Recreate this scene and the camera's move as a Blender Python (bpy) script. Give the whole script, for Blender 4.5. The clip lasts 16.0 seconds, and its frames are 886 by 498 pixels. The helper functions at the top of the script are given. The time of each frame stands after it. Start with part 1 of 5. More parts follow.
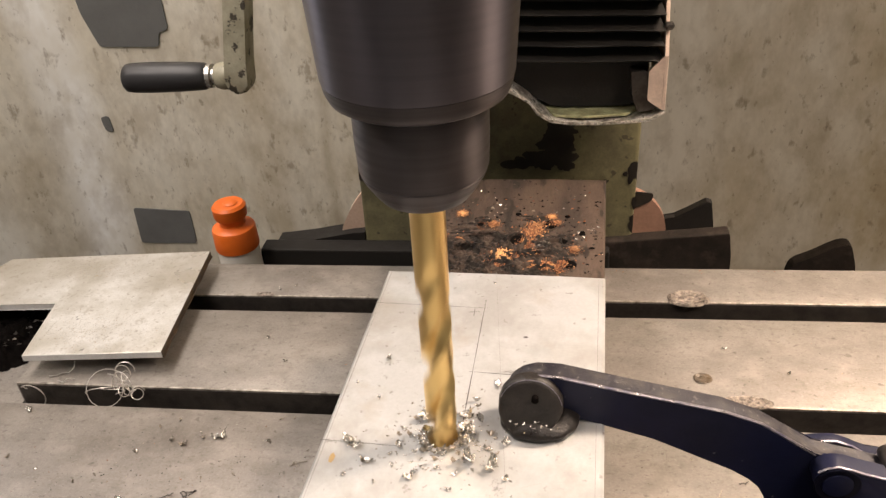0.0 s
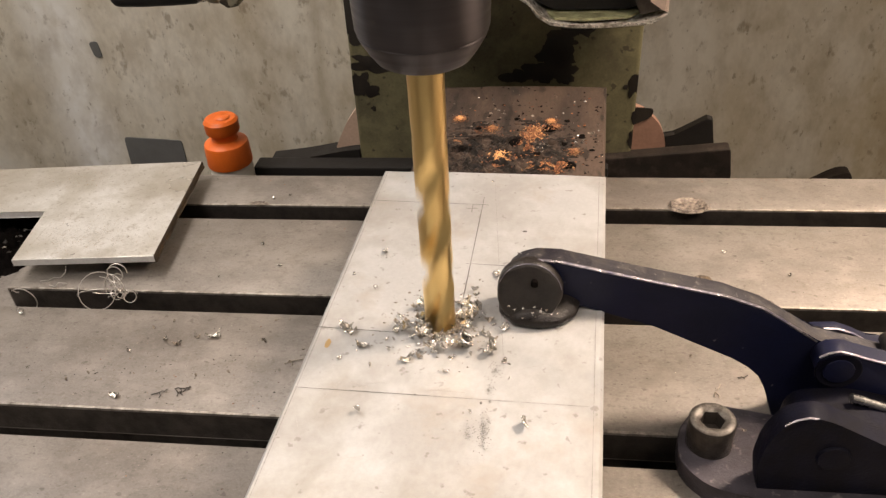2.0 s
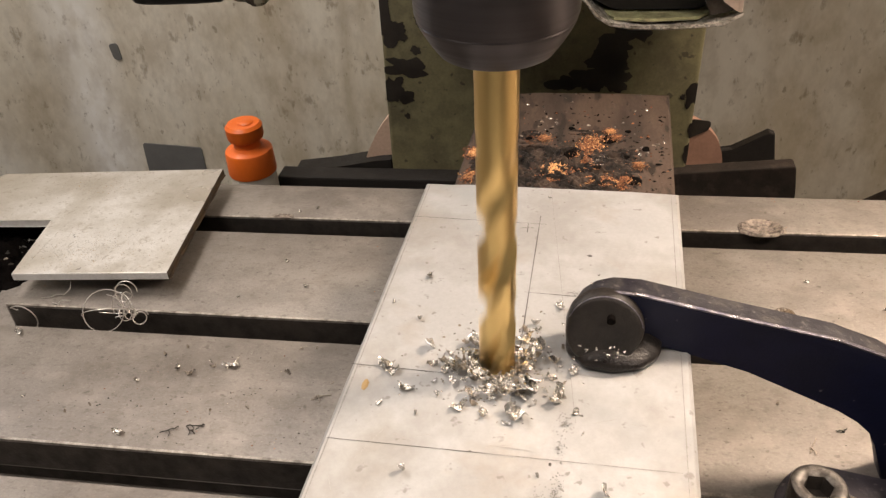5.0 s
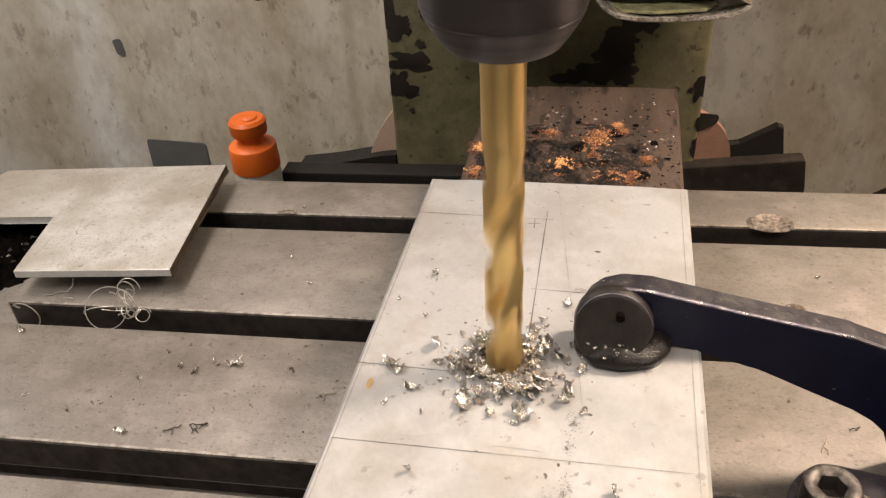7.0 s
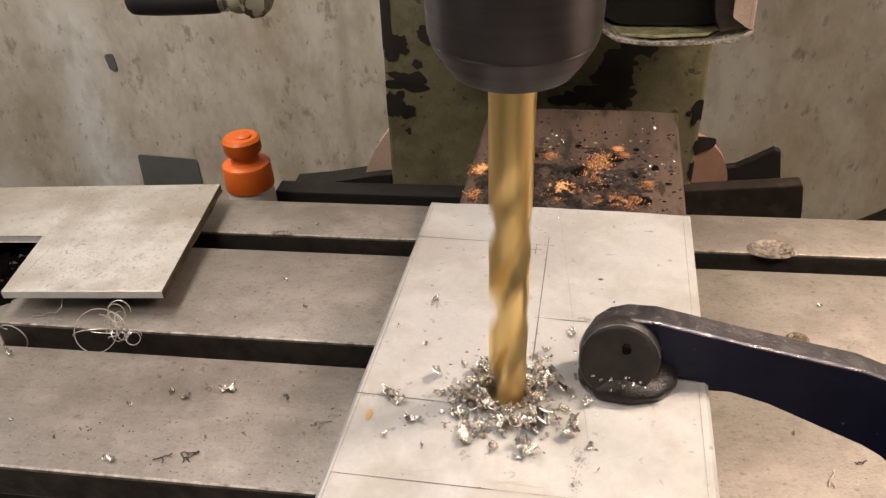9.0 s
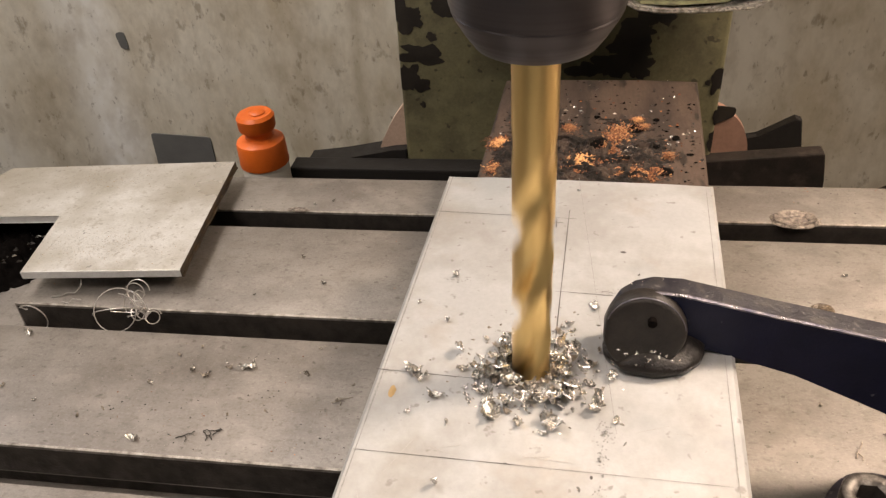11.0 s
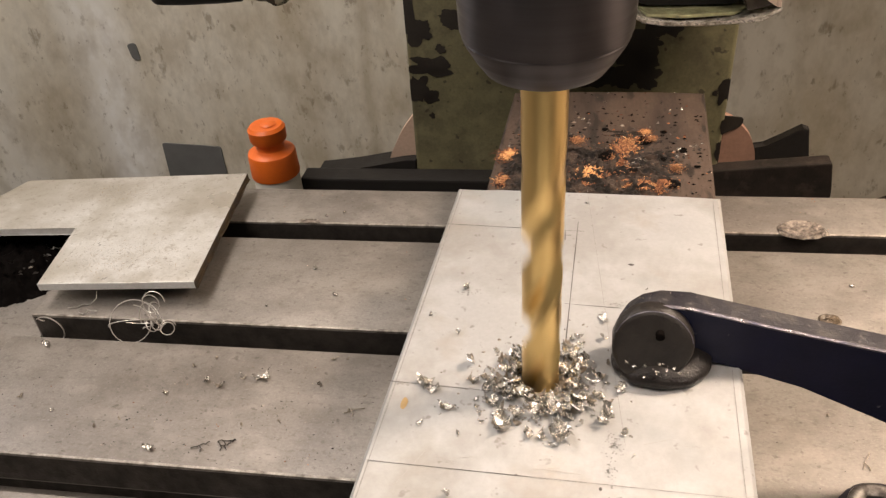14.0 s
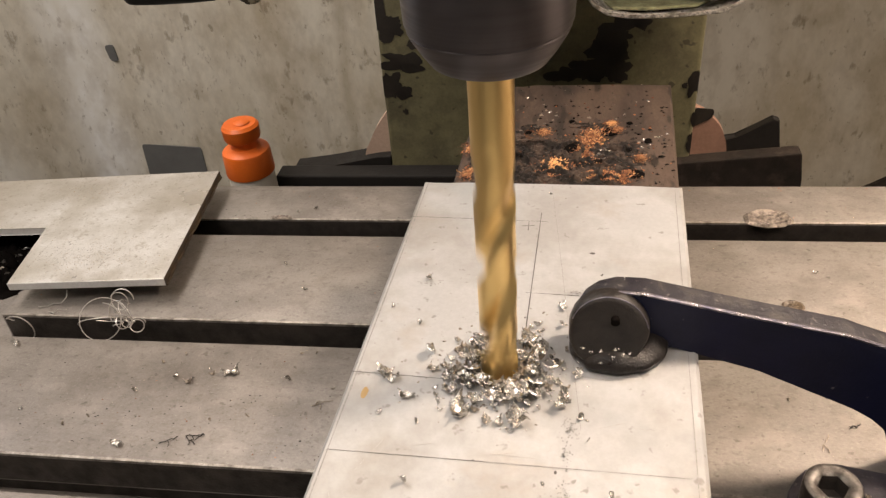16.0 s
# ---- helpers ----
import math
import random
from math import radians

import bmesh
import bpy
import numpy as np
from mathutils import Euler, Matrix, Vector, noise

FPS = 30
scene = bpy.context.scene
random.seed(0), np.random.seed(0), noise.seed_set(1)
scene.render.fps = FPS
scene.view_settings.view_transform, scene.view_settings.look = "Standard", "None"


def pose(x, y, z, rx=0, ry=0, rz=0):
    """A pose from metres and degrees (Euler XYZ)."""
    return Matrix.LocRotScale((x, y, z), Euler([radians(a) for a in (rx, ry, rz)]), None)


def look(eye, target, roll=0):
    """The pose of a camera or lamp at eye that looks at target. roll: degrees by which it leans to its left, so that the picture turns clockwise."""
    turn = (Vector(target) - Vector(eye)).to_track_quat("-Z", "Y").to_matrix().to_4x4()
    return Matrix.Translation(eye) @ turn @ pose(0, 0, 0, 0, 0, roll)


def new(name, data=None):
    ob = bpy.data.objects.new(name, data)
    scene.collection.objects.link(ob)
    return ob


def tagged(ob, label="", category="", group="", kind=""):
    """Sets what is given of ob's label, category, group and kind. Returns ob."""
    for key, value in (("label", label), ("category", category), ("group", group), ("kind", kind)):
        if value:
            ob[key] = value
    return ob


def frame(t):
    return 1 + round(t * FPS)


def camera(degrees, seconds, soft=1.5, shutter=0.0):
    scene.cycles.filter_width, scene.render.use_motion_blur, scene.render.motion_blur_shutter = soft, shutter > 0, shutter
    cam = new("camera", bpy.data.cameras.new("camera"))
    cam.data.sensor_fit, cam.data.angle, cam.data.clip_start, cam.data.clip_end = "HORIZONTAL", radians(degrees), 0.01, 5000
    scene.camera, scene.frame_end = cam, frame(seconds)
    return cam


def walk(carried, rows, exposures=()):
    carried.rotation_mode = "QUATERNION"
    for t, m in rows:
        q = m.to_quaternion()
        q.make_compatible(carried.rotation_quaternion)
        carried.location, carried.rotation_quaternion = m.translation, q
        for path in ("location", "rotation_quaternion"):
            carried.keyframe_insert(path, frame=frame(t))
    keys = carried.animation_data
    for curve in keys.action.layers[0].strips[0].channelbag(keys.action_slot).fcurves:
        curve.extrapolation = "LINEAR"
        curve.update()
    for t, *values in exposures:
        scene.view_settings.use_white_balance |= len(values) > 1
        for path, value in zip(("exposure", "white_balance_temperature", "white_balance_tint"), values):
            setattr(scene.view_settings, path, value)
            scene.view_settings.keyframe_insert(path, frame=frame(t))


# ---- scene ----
cam = camera(56.8, 16.0, soft=1.35, shutter=0.6)
PATH = [
    (0, (0.038, 0.005, 0.271), (-0.253, 1.672, -0.795), -4.9),
    (0.5, (0.038, 0.0, 0.271), (-0.261, 1.658, -0.806), -4.9),
    (1, (0.036, -0.003, 0.258), (-0.258, 1.637, -0.85), -4.9),
    (1.5, (0.037, -0.007, 0.253), (-0.252, 1.608, -0.891), -5.0),
    (2, (0.036, -0.003, 0.247), (-0.24, 1.599, -0.918), -4.7),
    (2.5, (0.029, 0.006, 0.241), (-0.248, 1.61, -0.92), -4.1),
    (3, (0.025, 0.015, 0.242), (-0.266, 1.632, -0.898), -4.0),
    (3.5, (0.023, 0.019, 0.234), (-0.274, 1.641, -0.898), -4.0),
    (4, (0.02, 0.025, 0.23), (-0.283, 1.645, -0.903), -4.0),
    (6.5, (0.016, 0.035, 0.223), (-0.312, 1.642, -0.922), -4.7),
    (7, (0.016, 0.036, 0.224), (-0.312, 1.642, -0.922), -4.7),
    (7.5, (0.015, 0.037, 0.224), (-0.299, 1.653, -0.911), -3.8),
    (8, (0.006, 0.04, 0.226), (-0.297, 1.679, -0.881), -2.6),
    (8.5, (0.012, 0.04, 0.223), (-0.292, 1.679, -0.881), -3.2),
    (9, (0.011, 0.042, 0.224), (-0.292, 1.674, -0.892), -3.6),
    (11.5, (0.008, 0.045, 0.222), (-0.327, 1.635, -0.944), -5.2),
    (12, (0.009, 0.046, 0.223), (-0.323, 1.638, -0.94), -5.1),
    (12.5, (0.009, 0.045, 0.224), (-0.324, 1.639, -0.937), -5.2),
    (13, (0.008, 0.044, 0.225), (-0.328, 1.641, -0.931), -5.3),
    (13.5, (0.007, 0.042, 0.226), (-0.338, 1.639, -0.927), -5.4),
    (14, (0.008, 0.042, 0.227), (-0.344, 1.639, -0.924), -5.6),
    (14.5, (0.01, 0.043, 0.225), (-0.343, 1.639, -0.927), -5.9),
    (15, (0.013, 0.043, 0.225), (-0.332, 1.639, -0.93), -6.0),
    (15.5, (0.017, 0.043, 0.225), (-0.319, 1.641, -0.93), -6.0),
    (16, (0.018, 0.04, 0.225), (-0.311, 1.64, -0.928), -6.0),
]
walk(cam, [(t, look(eye, target, roll)) for t, eye, target, roll in PATH], [(0.0, 0.42), (0.5, 0.45), (1.0, 0.42), (1.5, 0.30), (2.5, 0.22), (4.0, 0.21), (16.0, 0.21)])


# ---- light ----
world = bpy.data.worlds.new("workshop_air")
world.use_nodes = True
world.node_tree.nodes["Background"].inputs[0].default_value = (0.8, 0.86, 1.0, 1)
world.node_tree.nodes["Background"].inputs[1].default_value = 0.09
scene.world = world


def lamp(name, eye, target, size, power, colour, spread=180):
    d = bpy.data.lights.new(name, "AREA")
    d.shape, d.size, d.size_y = "RECTANGLE", size[0], size[1]
    d.energy, d.color, d.spread = power, colour, radians(spread)
    o = new(name, d)
    o.matrix_world = look(eye, target)
    return o


lamp("tube_light_left", (-0.46, 0.52, 0.78), (-0.30, 0.60, -0.1), (0.45, 0.10), 4.0, (1.0, 0.88, 0.79))
lamp("machine_lamp", (0.47, 0.41, 0.60), (0.34, 0.21, 0.0), (0.18, 0.12), 4.3, (1.0, 0.785, 0.61), spread=92)
# Two unseen fill lamps, added in front to brighten the guard and front faces.
lamp("front_fill_left", (-0.75, -0.30, 1.45), (-0.25, 0.6, 0.0), (1.0, 0.35), 13.8, (1.0, 0.90, 0.83))
lamp("front_fill_right", (0.75, -0.40, 1.35), (0.30, 0.8, 0.0), (0.8, 0.30), 13.0, (1.0, 0.84, 0.72))
# Unseen cool lamp, added for highlights on the left of chuck and drill.
lamp("added_cool_light", (-2.08, 1.22, 0.60), (0.0, 0.30, 0.25), (0.55, 1.30), 24.0, (0.86, 0.90, 1.0))

# ---- materials ----


def material(name, colour, rough=0.5, metal=0.0, other=None, scale=40.0, amount=0.5, grain=900.0, grain_amount=0.15,
             bump=0.1, stretch=(1, 1, 1), third=None, third_scale=12.0, third_at=(0.55, 0.62), spec=0.5, rough_vary=0.12,
             island=0.0, specks=None, runs_and_sheen=None, contrast=(0.38, 0.66), layers=(), turned=0.0):
    """Two-scale mottled surface: a base colour, a broad second tone, an optional third tone in hard-edged blotches, and fine grain with relief."""
    m = bpy.data.materials.new(name)
    m.use_nodes = True
    nt = m.node_tree
    n, l = nt.nodes, nt.links
    b = n["Principled BSDF"]
    tc = n.new("ShaderNodeTexCoord")
    mp = n.new("ShaderNodeMapping")
    mp.inputs["Scale"].default_value = stretch
    l.new(tc.outputs["Object"], mp.inputs[0])

    def noise_at(s, detail, roughness=0.6, vector=None):
        x = n.new("ShaderNodeTexNoise")
        x.inputs["Scale"].default_value, x.inputs["Detail"].default_value = s, detail
        x.inputs["Roughness"].default_value = roughness
        l.new(vector or mp.outputs[0], x.inputs["Vector"])
        return x.outputs["Fac"]

    def ramp(src, a, c):
        r = n.new("ShaderNodeMapRange")
        r.inputs["From Min"].default_value, r.inputs["From Max"].default_value = a, c
        l.new(src, r.inputs["Value"])
        return r.outputs["Result"]

    def mix(f, a, c, blend="MIX"):
        x = n.new("ShaderNodeMix")
        x.data_type, x.blend_type = "RGBA", blend
        for sock, v in ((x.inputs[0], f), (x.inputs[6], a), (x.inputs[7], c)):
            if isinstance(v, (float, int)):
                sock.default_value = v
            elif isinstance(v, tuple):
                sock.default_value = (*v, 1)
            else:
                l.new(v, sock)
        return x.outputs[2]

    def times(v, k):
        x = n.new("ShaderNodeMath")
        x.operation = "MULTIPLY"
        l.new(v, x.inputs[0])
        x.inputs[1].default_value = k
        return x.outputs[0]

    broad = noise_at(scale, 5)
    fine = noise_at(grain, 3, 0.7)
    other = other or tuple(c * 0.6 for c in colour)
    col = mix(times(ramp(broad, *contrast), amount), colour, other)
    if third:
        blot = noise_at(third_scale, 6, 0.62)
        col = mix(ramp(blot, *third_at), col, third)
    col = mix(times(ramp(fine, 0.35, 0.72), grain_amount), col, tuple(c * 0.25 for c in colour))
    for r_x, r_width, r_col, r_amount in runs_and_sheen or ():
        # painted sheen along the fold, and residue that has run down the sheet
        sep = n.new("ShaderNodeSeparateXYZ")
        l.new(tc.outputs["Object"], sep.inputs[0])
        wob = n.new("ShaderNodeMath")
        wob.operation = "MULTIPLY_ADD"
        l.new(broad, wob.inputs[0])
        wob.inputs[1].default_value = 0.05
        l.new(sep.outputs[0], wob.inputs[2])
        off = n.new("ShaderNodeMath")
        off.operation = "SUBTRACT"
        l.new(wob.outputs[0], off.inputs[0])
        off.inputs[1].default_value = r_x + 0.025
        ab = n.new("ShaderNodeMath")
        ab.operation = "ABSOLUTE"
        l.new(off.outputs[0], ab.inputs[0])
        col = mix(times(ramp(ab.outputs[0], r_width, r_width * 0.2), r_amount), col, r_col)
    for k, (y_scale, y_from, y_to, y_col, y_amount) in enumerate(layers):
        # each further layer of grime or wear has its own pattern
        shift = n.new("ShaderNodeMapping")
        shift.inputs["Location"].default_value = (3.1 * k + 1.7, 1.3 * k, 2.7 * k)
        l.new(mp.outputs[0], shift.inputs[0])
        col = mix(times(ramp(noise_at(y_scale, 4, 0.62, shift.outputs[0]), y_from, y_to), y_amount), col, y_col)
    if specks:
        s_scale, s_from, s_to, s_col, s_amount = specks
        col = mix(times(ramp(noise_at(s_scale, 2, 0.5), s_from, s_to), s_amount), col, s_col)
    if island:
        g = n.new("ShaderNodeObjectInfo")
        col = mix(times(g.outputs["Random"], island), col, other)
    l.new(col, b.inputs["Base Color"])
    rr = n.new("ShaderNodeMapRange")
    rr.inputs["To Min"].default_value, rr.inputs["To Max"].default_value = max(0.02, rough - rough_vary), min(1, rough + rough_vary)
    rr.inputs["From Min"].default_value, rr.inputs["From Max"].default_value = 0.3, 0.7
    l.new(broad, rr.inputs["Value"])
    l.new(rr.outputs["Result"], b.inputs["Roughness"])
    b.inputs["Metallic"].default_value = metal
    b.inputs["Specular IOR Level"].default_value = spec
    if turned:
        # lathe marks run round the axis
        tg = n.new("ShaderNodeTangent")
        tg.direction_type, tg.axis = "RADIAL", "Z"
        l.new(tg.outputs[0], b.inputs["Tangent"])
        b.inputs["Anisotropic"].default_value = turned
        b.inputs["Anisotropic Rotation"].default_value = 0.25
    if bump:
        bp = n.new("ShaderNodeBump")
        bp.inputs["Strength"].default_value, bp.inputs["Distance"].default_value = bump, 0.0006
        l.new(fine, bp.inputs["Height"])
        l.new(bp.outputs[0], b.inputs["Normal"])
    return m


IRON = material("worn_cast_iron", (0.274, 0.249, 0.224), 0.48, 0.40, (0.160, 0.142, 0.125), 14, 0.9, 1000, 0.32, 0.32, stretch=(0.75, 1.0, 1.0), contrast=(0.38, 0.64), layers=((60, 0.46, 0.72, (0.335, 0.303, 0.270), 0.5), (40, 0.54, 0.70, (0.130, 0.108, 0.087), 0.35), (95, 0.52, 0.70, (0.132, 0.111, 0.091), 0.38), (430, 0.56, 0.63, (0.095, 0.078, 0.064), 0.30), (700, 0.60, 0.67, (0.44, 0.41, 0.375), 0.18), (150, 0.65, 0.72, (0.075, 0.060, 0.047), 0.35)), specks=(300, 0.67, 0.71, (0.06, 0.048, 0.038), 0.45))
SCAR = material("rough_scar_metal", (0.33, 0.28, 0.235), 0.42, 0.4, (0.05, 0.039, 0.032), 520, 1.0, 1500, 0.4, 1.0)
WORN_EDGE = material("worn_bright_edge", (0.40, 0.365, 0.32), 0.42, 0.6, (0.13, 0.11, 0.092), 170, 0.95, 1200, 0.4, 0.5, contrast=(0.38, 0.66))
# Dark oily iron that also carries the painted shade of the table slots.
OIL_AND_SHADE = material("oily_shaded_dark_iron", (0.050, 0.042, 0.036), 0.5, 0.1, (0.019, 0.0165, 0.0145), 120, 0.8, 900, 0.2, 0.3, spec=0.3)
ALU = material("milled_aluminium", (0.47, 0.472, 0.472), 0.48, 0.32, (0.35, 0.342, 0.33), 22, 0.9, 700, 0.12, 0.06, contrast=(0.44, 0.60), third=(0.30, 0.275, 0.235), third_scale=13, third_at=(0.50, 0.72), layers=((34, 0.56, 0.72, (0.34, 0.285, 0.225), 0.5), (17, 0.56, 0.70, (0.31, 0.335, 0.345), 0.5)), specks=(300, 0.67, 0.74, (0.2, 0.18, 0.16), 0.6))
ALU_OLD = material("stained_aluminium", (0.72, 0.712, 0.695), 0.34, 0.5, (0.56, 0.54, 0.50), 26, 0.8, 900, 0.25, 0.15, contrast=(0.46, 0.6), third=(0.36, 0.325, 0.265), third_scale=17, third_at=(0.50, 0.68), layers=((11, 0.48, 0.62, (0.38, 0.35, 0.30), 0.62), (210, 0.60, 0.70, (0.30, 0.26, 0.20), 0.45)), specks=(520, 0.63, 0.70, (0.2, 0.17, 0.12), 0.4))
BRIGHT_EDGE = material("bright_cut_edge", (0.80, 0.79, 0.77), 0.5, 0.2, (0.6, 0.58, 0.55), 120, 0.6, 900, 0.2, 0.1)
SAW_EDGE = material("sawn_edge", (0.055, 0.042, 0.03), 0.55, 0.3, (0.16, 0.11, 0.06), 160, 0.7, 900, 0.3, 0.3)
SCRIBE = material("scribed_line", (0.10, 0.09, 0.085), 0.7, 0.0, bump=0)
STAIN = material("brown_stain", (0.40, 0.27, 0.12), 0.5, 0.2, bump=0)
SCRATCH = material("faint_scratch", (0.36, 0.345, 0.32), 0.5, 0.3, (0.5, 0.49, 0.46), 700, 0.9, 1600, 0.2, 0.0)
SMUDGE = material("grey_smudge", (0.24, 0.232, 0.222), 0.55, 0.3, (0.42, 0.41, 0.39), 900, 0.9, 1600, 0.3, 0.0)
CHIP = material("bright_chip", (0.78, 0.765, 0.74), 0.24, 0.92, (0.30, 0.275, 0.235), 700, 0.75, 2000, 0.25, 0.5, island=0.65)
CHIP_DARK = material("dull_chip", (0.25, 0.22, 0.185), 0.4, 0.6, (0.40, 0.33, 0.25), 300, 0.6, 2000, 0.3, 0.2)
GOLD = material("titanium_gold", (0.72, 0.52, 0.22), 0.33, 1.0, (0.66, 0.47, 0.19), 40, 0.3, 1500, 0.0, 0.0, rough_vary=0.03)
CHUCK = material("brushed_chuck_steel", (0.118, 0.107, 0.122), 0.42, 1.0, (0.096, 0.087, 0.096), 30, 0.5, 500, 0.0, 0.0, stretch=(0.1, 0.1, 12), rough_vary=0.03, turned=0.92)
NOSE = material("black_oxide_nose", (0.075, 0.066, 0.068), 0.45, 0.9, (0.06, 0.052, 0.052), 30, 0.6, 500, 0.04, 0.0, stretch=(0.1, 0.1, 12), turned=0.85)
WOOD = material("oil_soaked_wood", (0.088, 0.061, 0.046), 0.6, 0.0, (0.042, 0.030, 0.024), 45, 0.95, 700, 0.45, 0.5, stretch=(1, 0.3, 1), contrast=(0.42, 0.60), specks=(170, 0.60, 0.66, (0.014, 0.011, 0.009), 0.8), spec=0.3)
CHEWED = material("chewed_wood", (0.066, 0.045, 0.033), 0.6, 0.0, (0.012, 0.009, 0.007), 110, 1.0, 1100, 0.5, 1.0, contrast=(0.44, 0.54), third=(0.24, 0.092, 0.036), third_scale=48, third_at=(0.61, 0.69), specks=(300, 0.58, 0.64, (0.008, 0.006, 0.005), 0.9), spec=0.2)
WOOD_RAW = material("fresh_torn_wood", (0.47, 0.195, 0.080), 0.8, 0.0, (0.20, 0.078, 0.032), 220, 0.8, 900, 0.3, 0.6)
WOOD_PALE = material("pale_torn_wood", (0.90, 0.53, 0.23), 0.8, 0.0, (0.66, 0.31, 0.11), 220, 0.5, 900, 0.15, 0.6)
WOOD_BROWN = material("brown_torn_wood", (0.17, 0.062, 0.026), 0.75, 0.0, (0.06, 0.024, 0.012), 260, 0.9, 900, 0.3, 0.6)
CHAR = material("charred_hole", (0.005, 0.004, 0.0035), 0.9, 0.0, bump=0.3, spec=0.03)
GREEN = material("chipped_green_paint", (0.190, 0.172, 0.092), 0.42, 0.0, (0.105, 0.093, 0.054), 22, 0.9, 600, 0.35, 0.2, layers=((70, 0.50, 0.68, (0.25, 0.228, 0.125), 0.45), (48, 0.58, 0.66, (0.06, 0.05, 0.032), 0.4)), specks=(150, 0.65, 0.70, (0.03, 0.025, 0.02), 0.7))
BLOTCH = material("bare_black_blotch", (0.020, 0.016, 0.013), 0.45, 0.0, (0.04, 0.032, 0.024), 70, 0.6, 600, 0.3, 0.3)
PRIMER = material("pink_primer", (0.36, 0.205, 0.145), 0.6, 0.0, (0.24, 0.135, 0.095), 60, 0.6, 500, 0.2, 0.2)
PEACH = material("pale_peach_primer", (0.58, 0.42, 0.32), 0.6, 0.0, (0.45, 0.32, 0.24), 60, 0.6, 500, 0.2, 0.2)
SWARF = material("pale_wire_swarf", (0.66, 0.63, 0.59), 0.35, 0.6, (0.40, 0.37, 0.33), 200, 0.6, bump=0.1)
RUBBER = material("black_rubber", (0.020, 0.018, 0.0165), 0.6, 0.0, (0.022, 0.0195, 0.017), 60, 0.7, 700, 0.3, 0.3, spec=0.16)
RUBBER_BROWN = material("dusty_brown_rubber", (0.028, 0.0215, 0.0175), 0.65, 0.0, (0.012, 0.010, 0.0085), 50, 0.8, 700, 0.3, 0.3, spec=0.16, layers=((90, 0.55, 0.70, (0.06, 0.046, 0.036), 0.5),))
# Darker copy of BLUE with the shade over the clamp's near parts painted in.
SHADE_BLUE = material("shaded_blue_paint", (0.0042, 0.0045, 0.0112), 0.52, 0.0, (0.007, 0.0062, 0.0065), 90, 0.7, 900, 0.2, 0.3, spec=0.08)
BLUE = material("worn_blue_paint", (0.0075, 0.0090, 0.028), 0.45, 0.0, (0.006, 0.0065, 0.015), 60, 0.6, 900, 0.2, 0.15, spec=0.22, specks=(210, 0.70, 0.73, (0.12, 0.11, 0.12), 0.7))
WORN_TOP = material("scuffed_blue_top", (0.020, 0.018, 0.024), 0.45, 0.1, (0.055, 0.048, 0.043), 170, 0.7, 700, 0.3, 0.4, contrast=(0.48, 0.66), specks=(520, 0.64, 0.72, (0.20, 0.185, 0.17), 0.4))
BARE = material("bare_worn_edge", (0.36, 0.33, 0.34), 0.35, 0.8, (0.10, 0.10, 0.16), 220, 0.9, 900, 0.3, 0.3)
WET_PAD = material("wet_black_pad", (0.014, 0.012, 0.0115), 0.36, 0.0, (0.026, 0.022, 0.019), 180, 0.7, 500, 0.2, 0.6, spec=0.16)
BLACK_PAD = material("black_swivel_pad", (0.017, 0.0145, 0.0135), 0.42, 0.0, (0.033, 0.028, 0.024), 150, 0.7, 700, 0.2, 0.5, spec=0.28)
BOLT = material("black_oxide_bolt", (0.075, 0.066, 0.058), 0.38, 0.7, (0.035, 0.029, 0.025), 200, 0.8, 900, 0.3, 0.3)
BOLT_RIM = material("polished_bolt_rim", (0.125, 0.115, 0.105), 0.52, 0.7, (0.05, 0.043, 0.037), 320, 0.9, 900, 0.3, 0.4, contrast=(0.44, 0.60))
FOOT = material("grey_painted_steel", (0.060, 0.054, 0.066), 0.42, 0.4, (0.028, 0.025, 0.030), 90, 0.8, 900, 0.3, 0.3, layers=((240, 0.58, 0.66, (0.20, 0.18, 0.17), 0.5),))
ORANGE = material("orange_plastic", (0.78, 0.155, 0.016), 0.42, 0.0, (0.66, 0.115, 0.01), 60, 0.5, 600, 0.08, 0.15)
WHITE_PLASTIC = material("white_plastic", (0.80, 0.76, 0.68), 0.5, 0.0, (0.6, 0.55, 0.47), 60, 0.5, bump=0.05)
GRIP = material("black_grip_plastic", (0.028, 0.027, 0.029), 0.42, 0.0, (0.02, 0.02, 0.021), 60, 0.6, bump=0.1)
CRANK = material("chipped_cream_paint", (0.44, 0.41, 0.31), 0.42, 0.0, (0.27, 0.25, 0.175), 50, 0.8, 600, 0.2, 0.2, third=(0.045, 0.036, 0.027), third_scale=105, third_at=(0.565, 0.60))
STEEL = material("bright_steel", (0.62, 0.60, 0.57), 0.28, 0.95, (0.4, 0.38, 0.35), 150, 0.6, 900, 0.1, 0.1)
SHEET = material("torn_pale_sheet", (0.78, 0.745, 0.68), 0.34, 0.5, (0.20, 0.175, 0.13), 210, 0.9, 700, 0.3, 0.6, contrast=(0.44, 0.60))
SHEET_TAN = material("tan_sheet", (0.70, 0.55, 0.45), 0.5, 0.1, (0.52, 0.40, 0.33), 80, 0.7, 700, 0.2, 0.2)
LINER = material("scuffed_pale_green", (0.40, 0.40, 0.22), 0.45, 0.0, (0.12, 0.11, 0.06), 130, 0.9, 700, 0.3, 0.3)
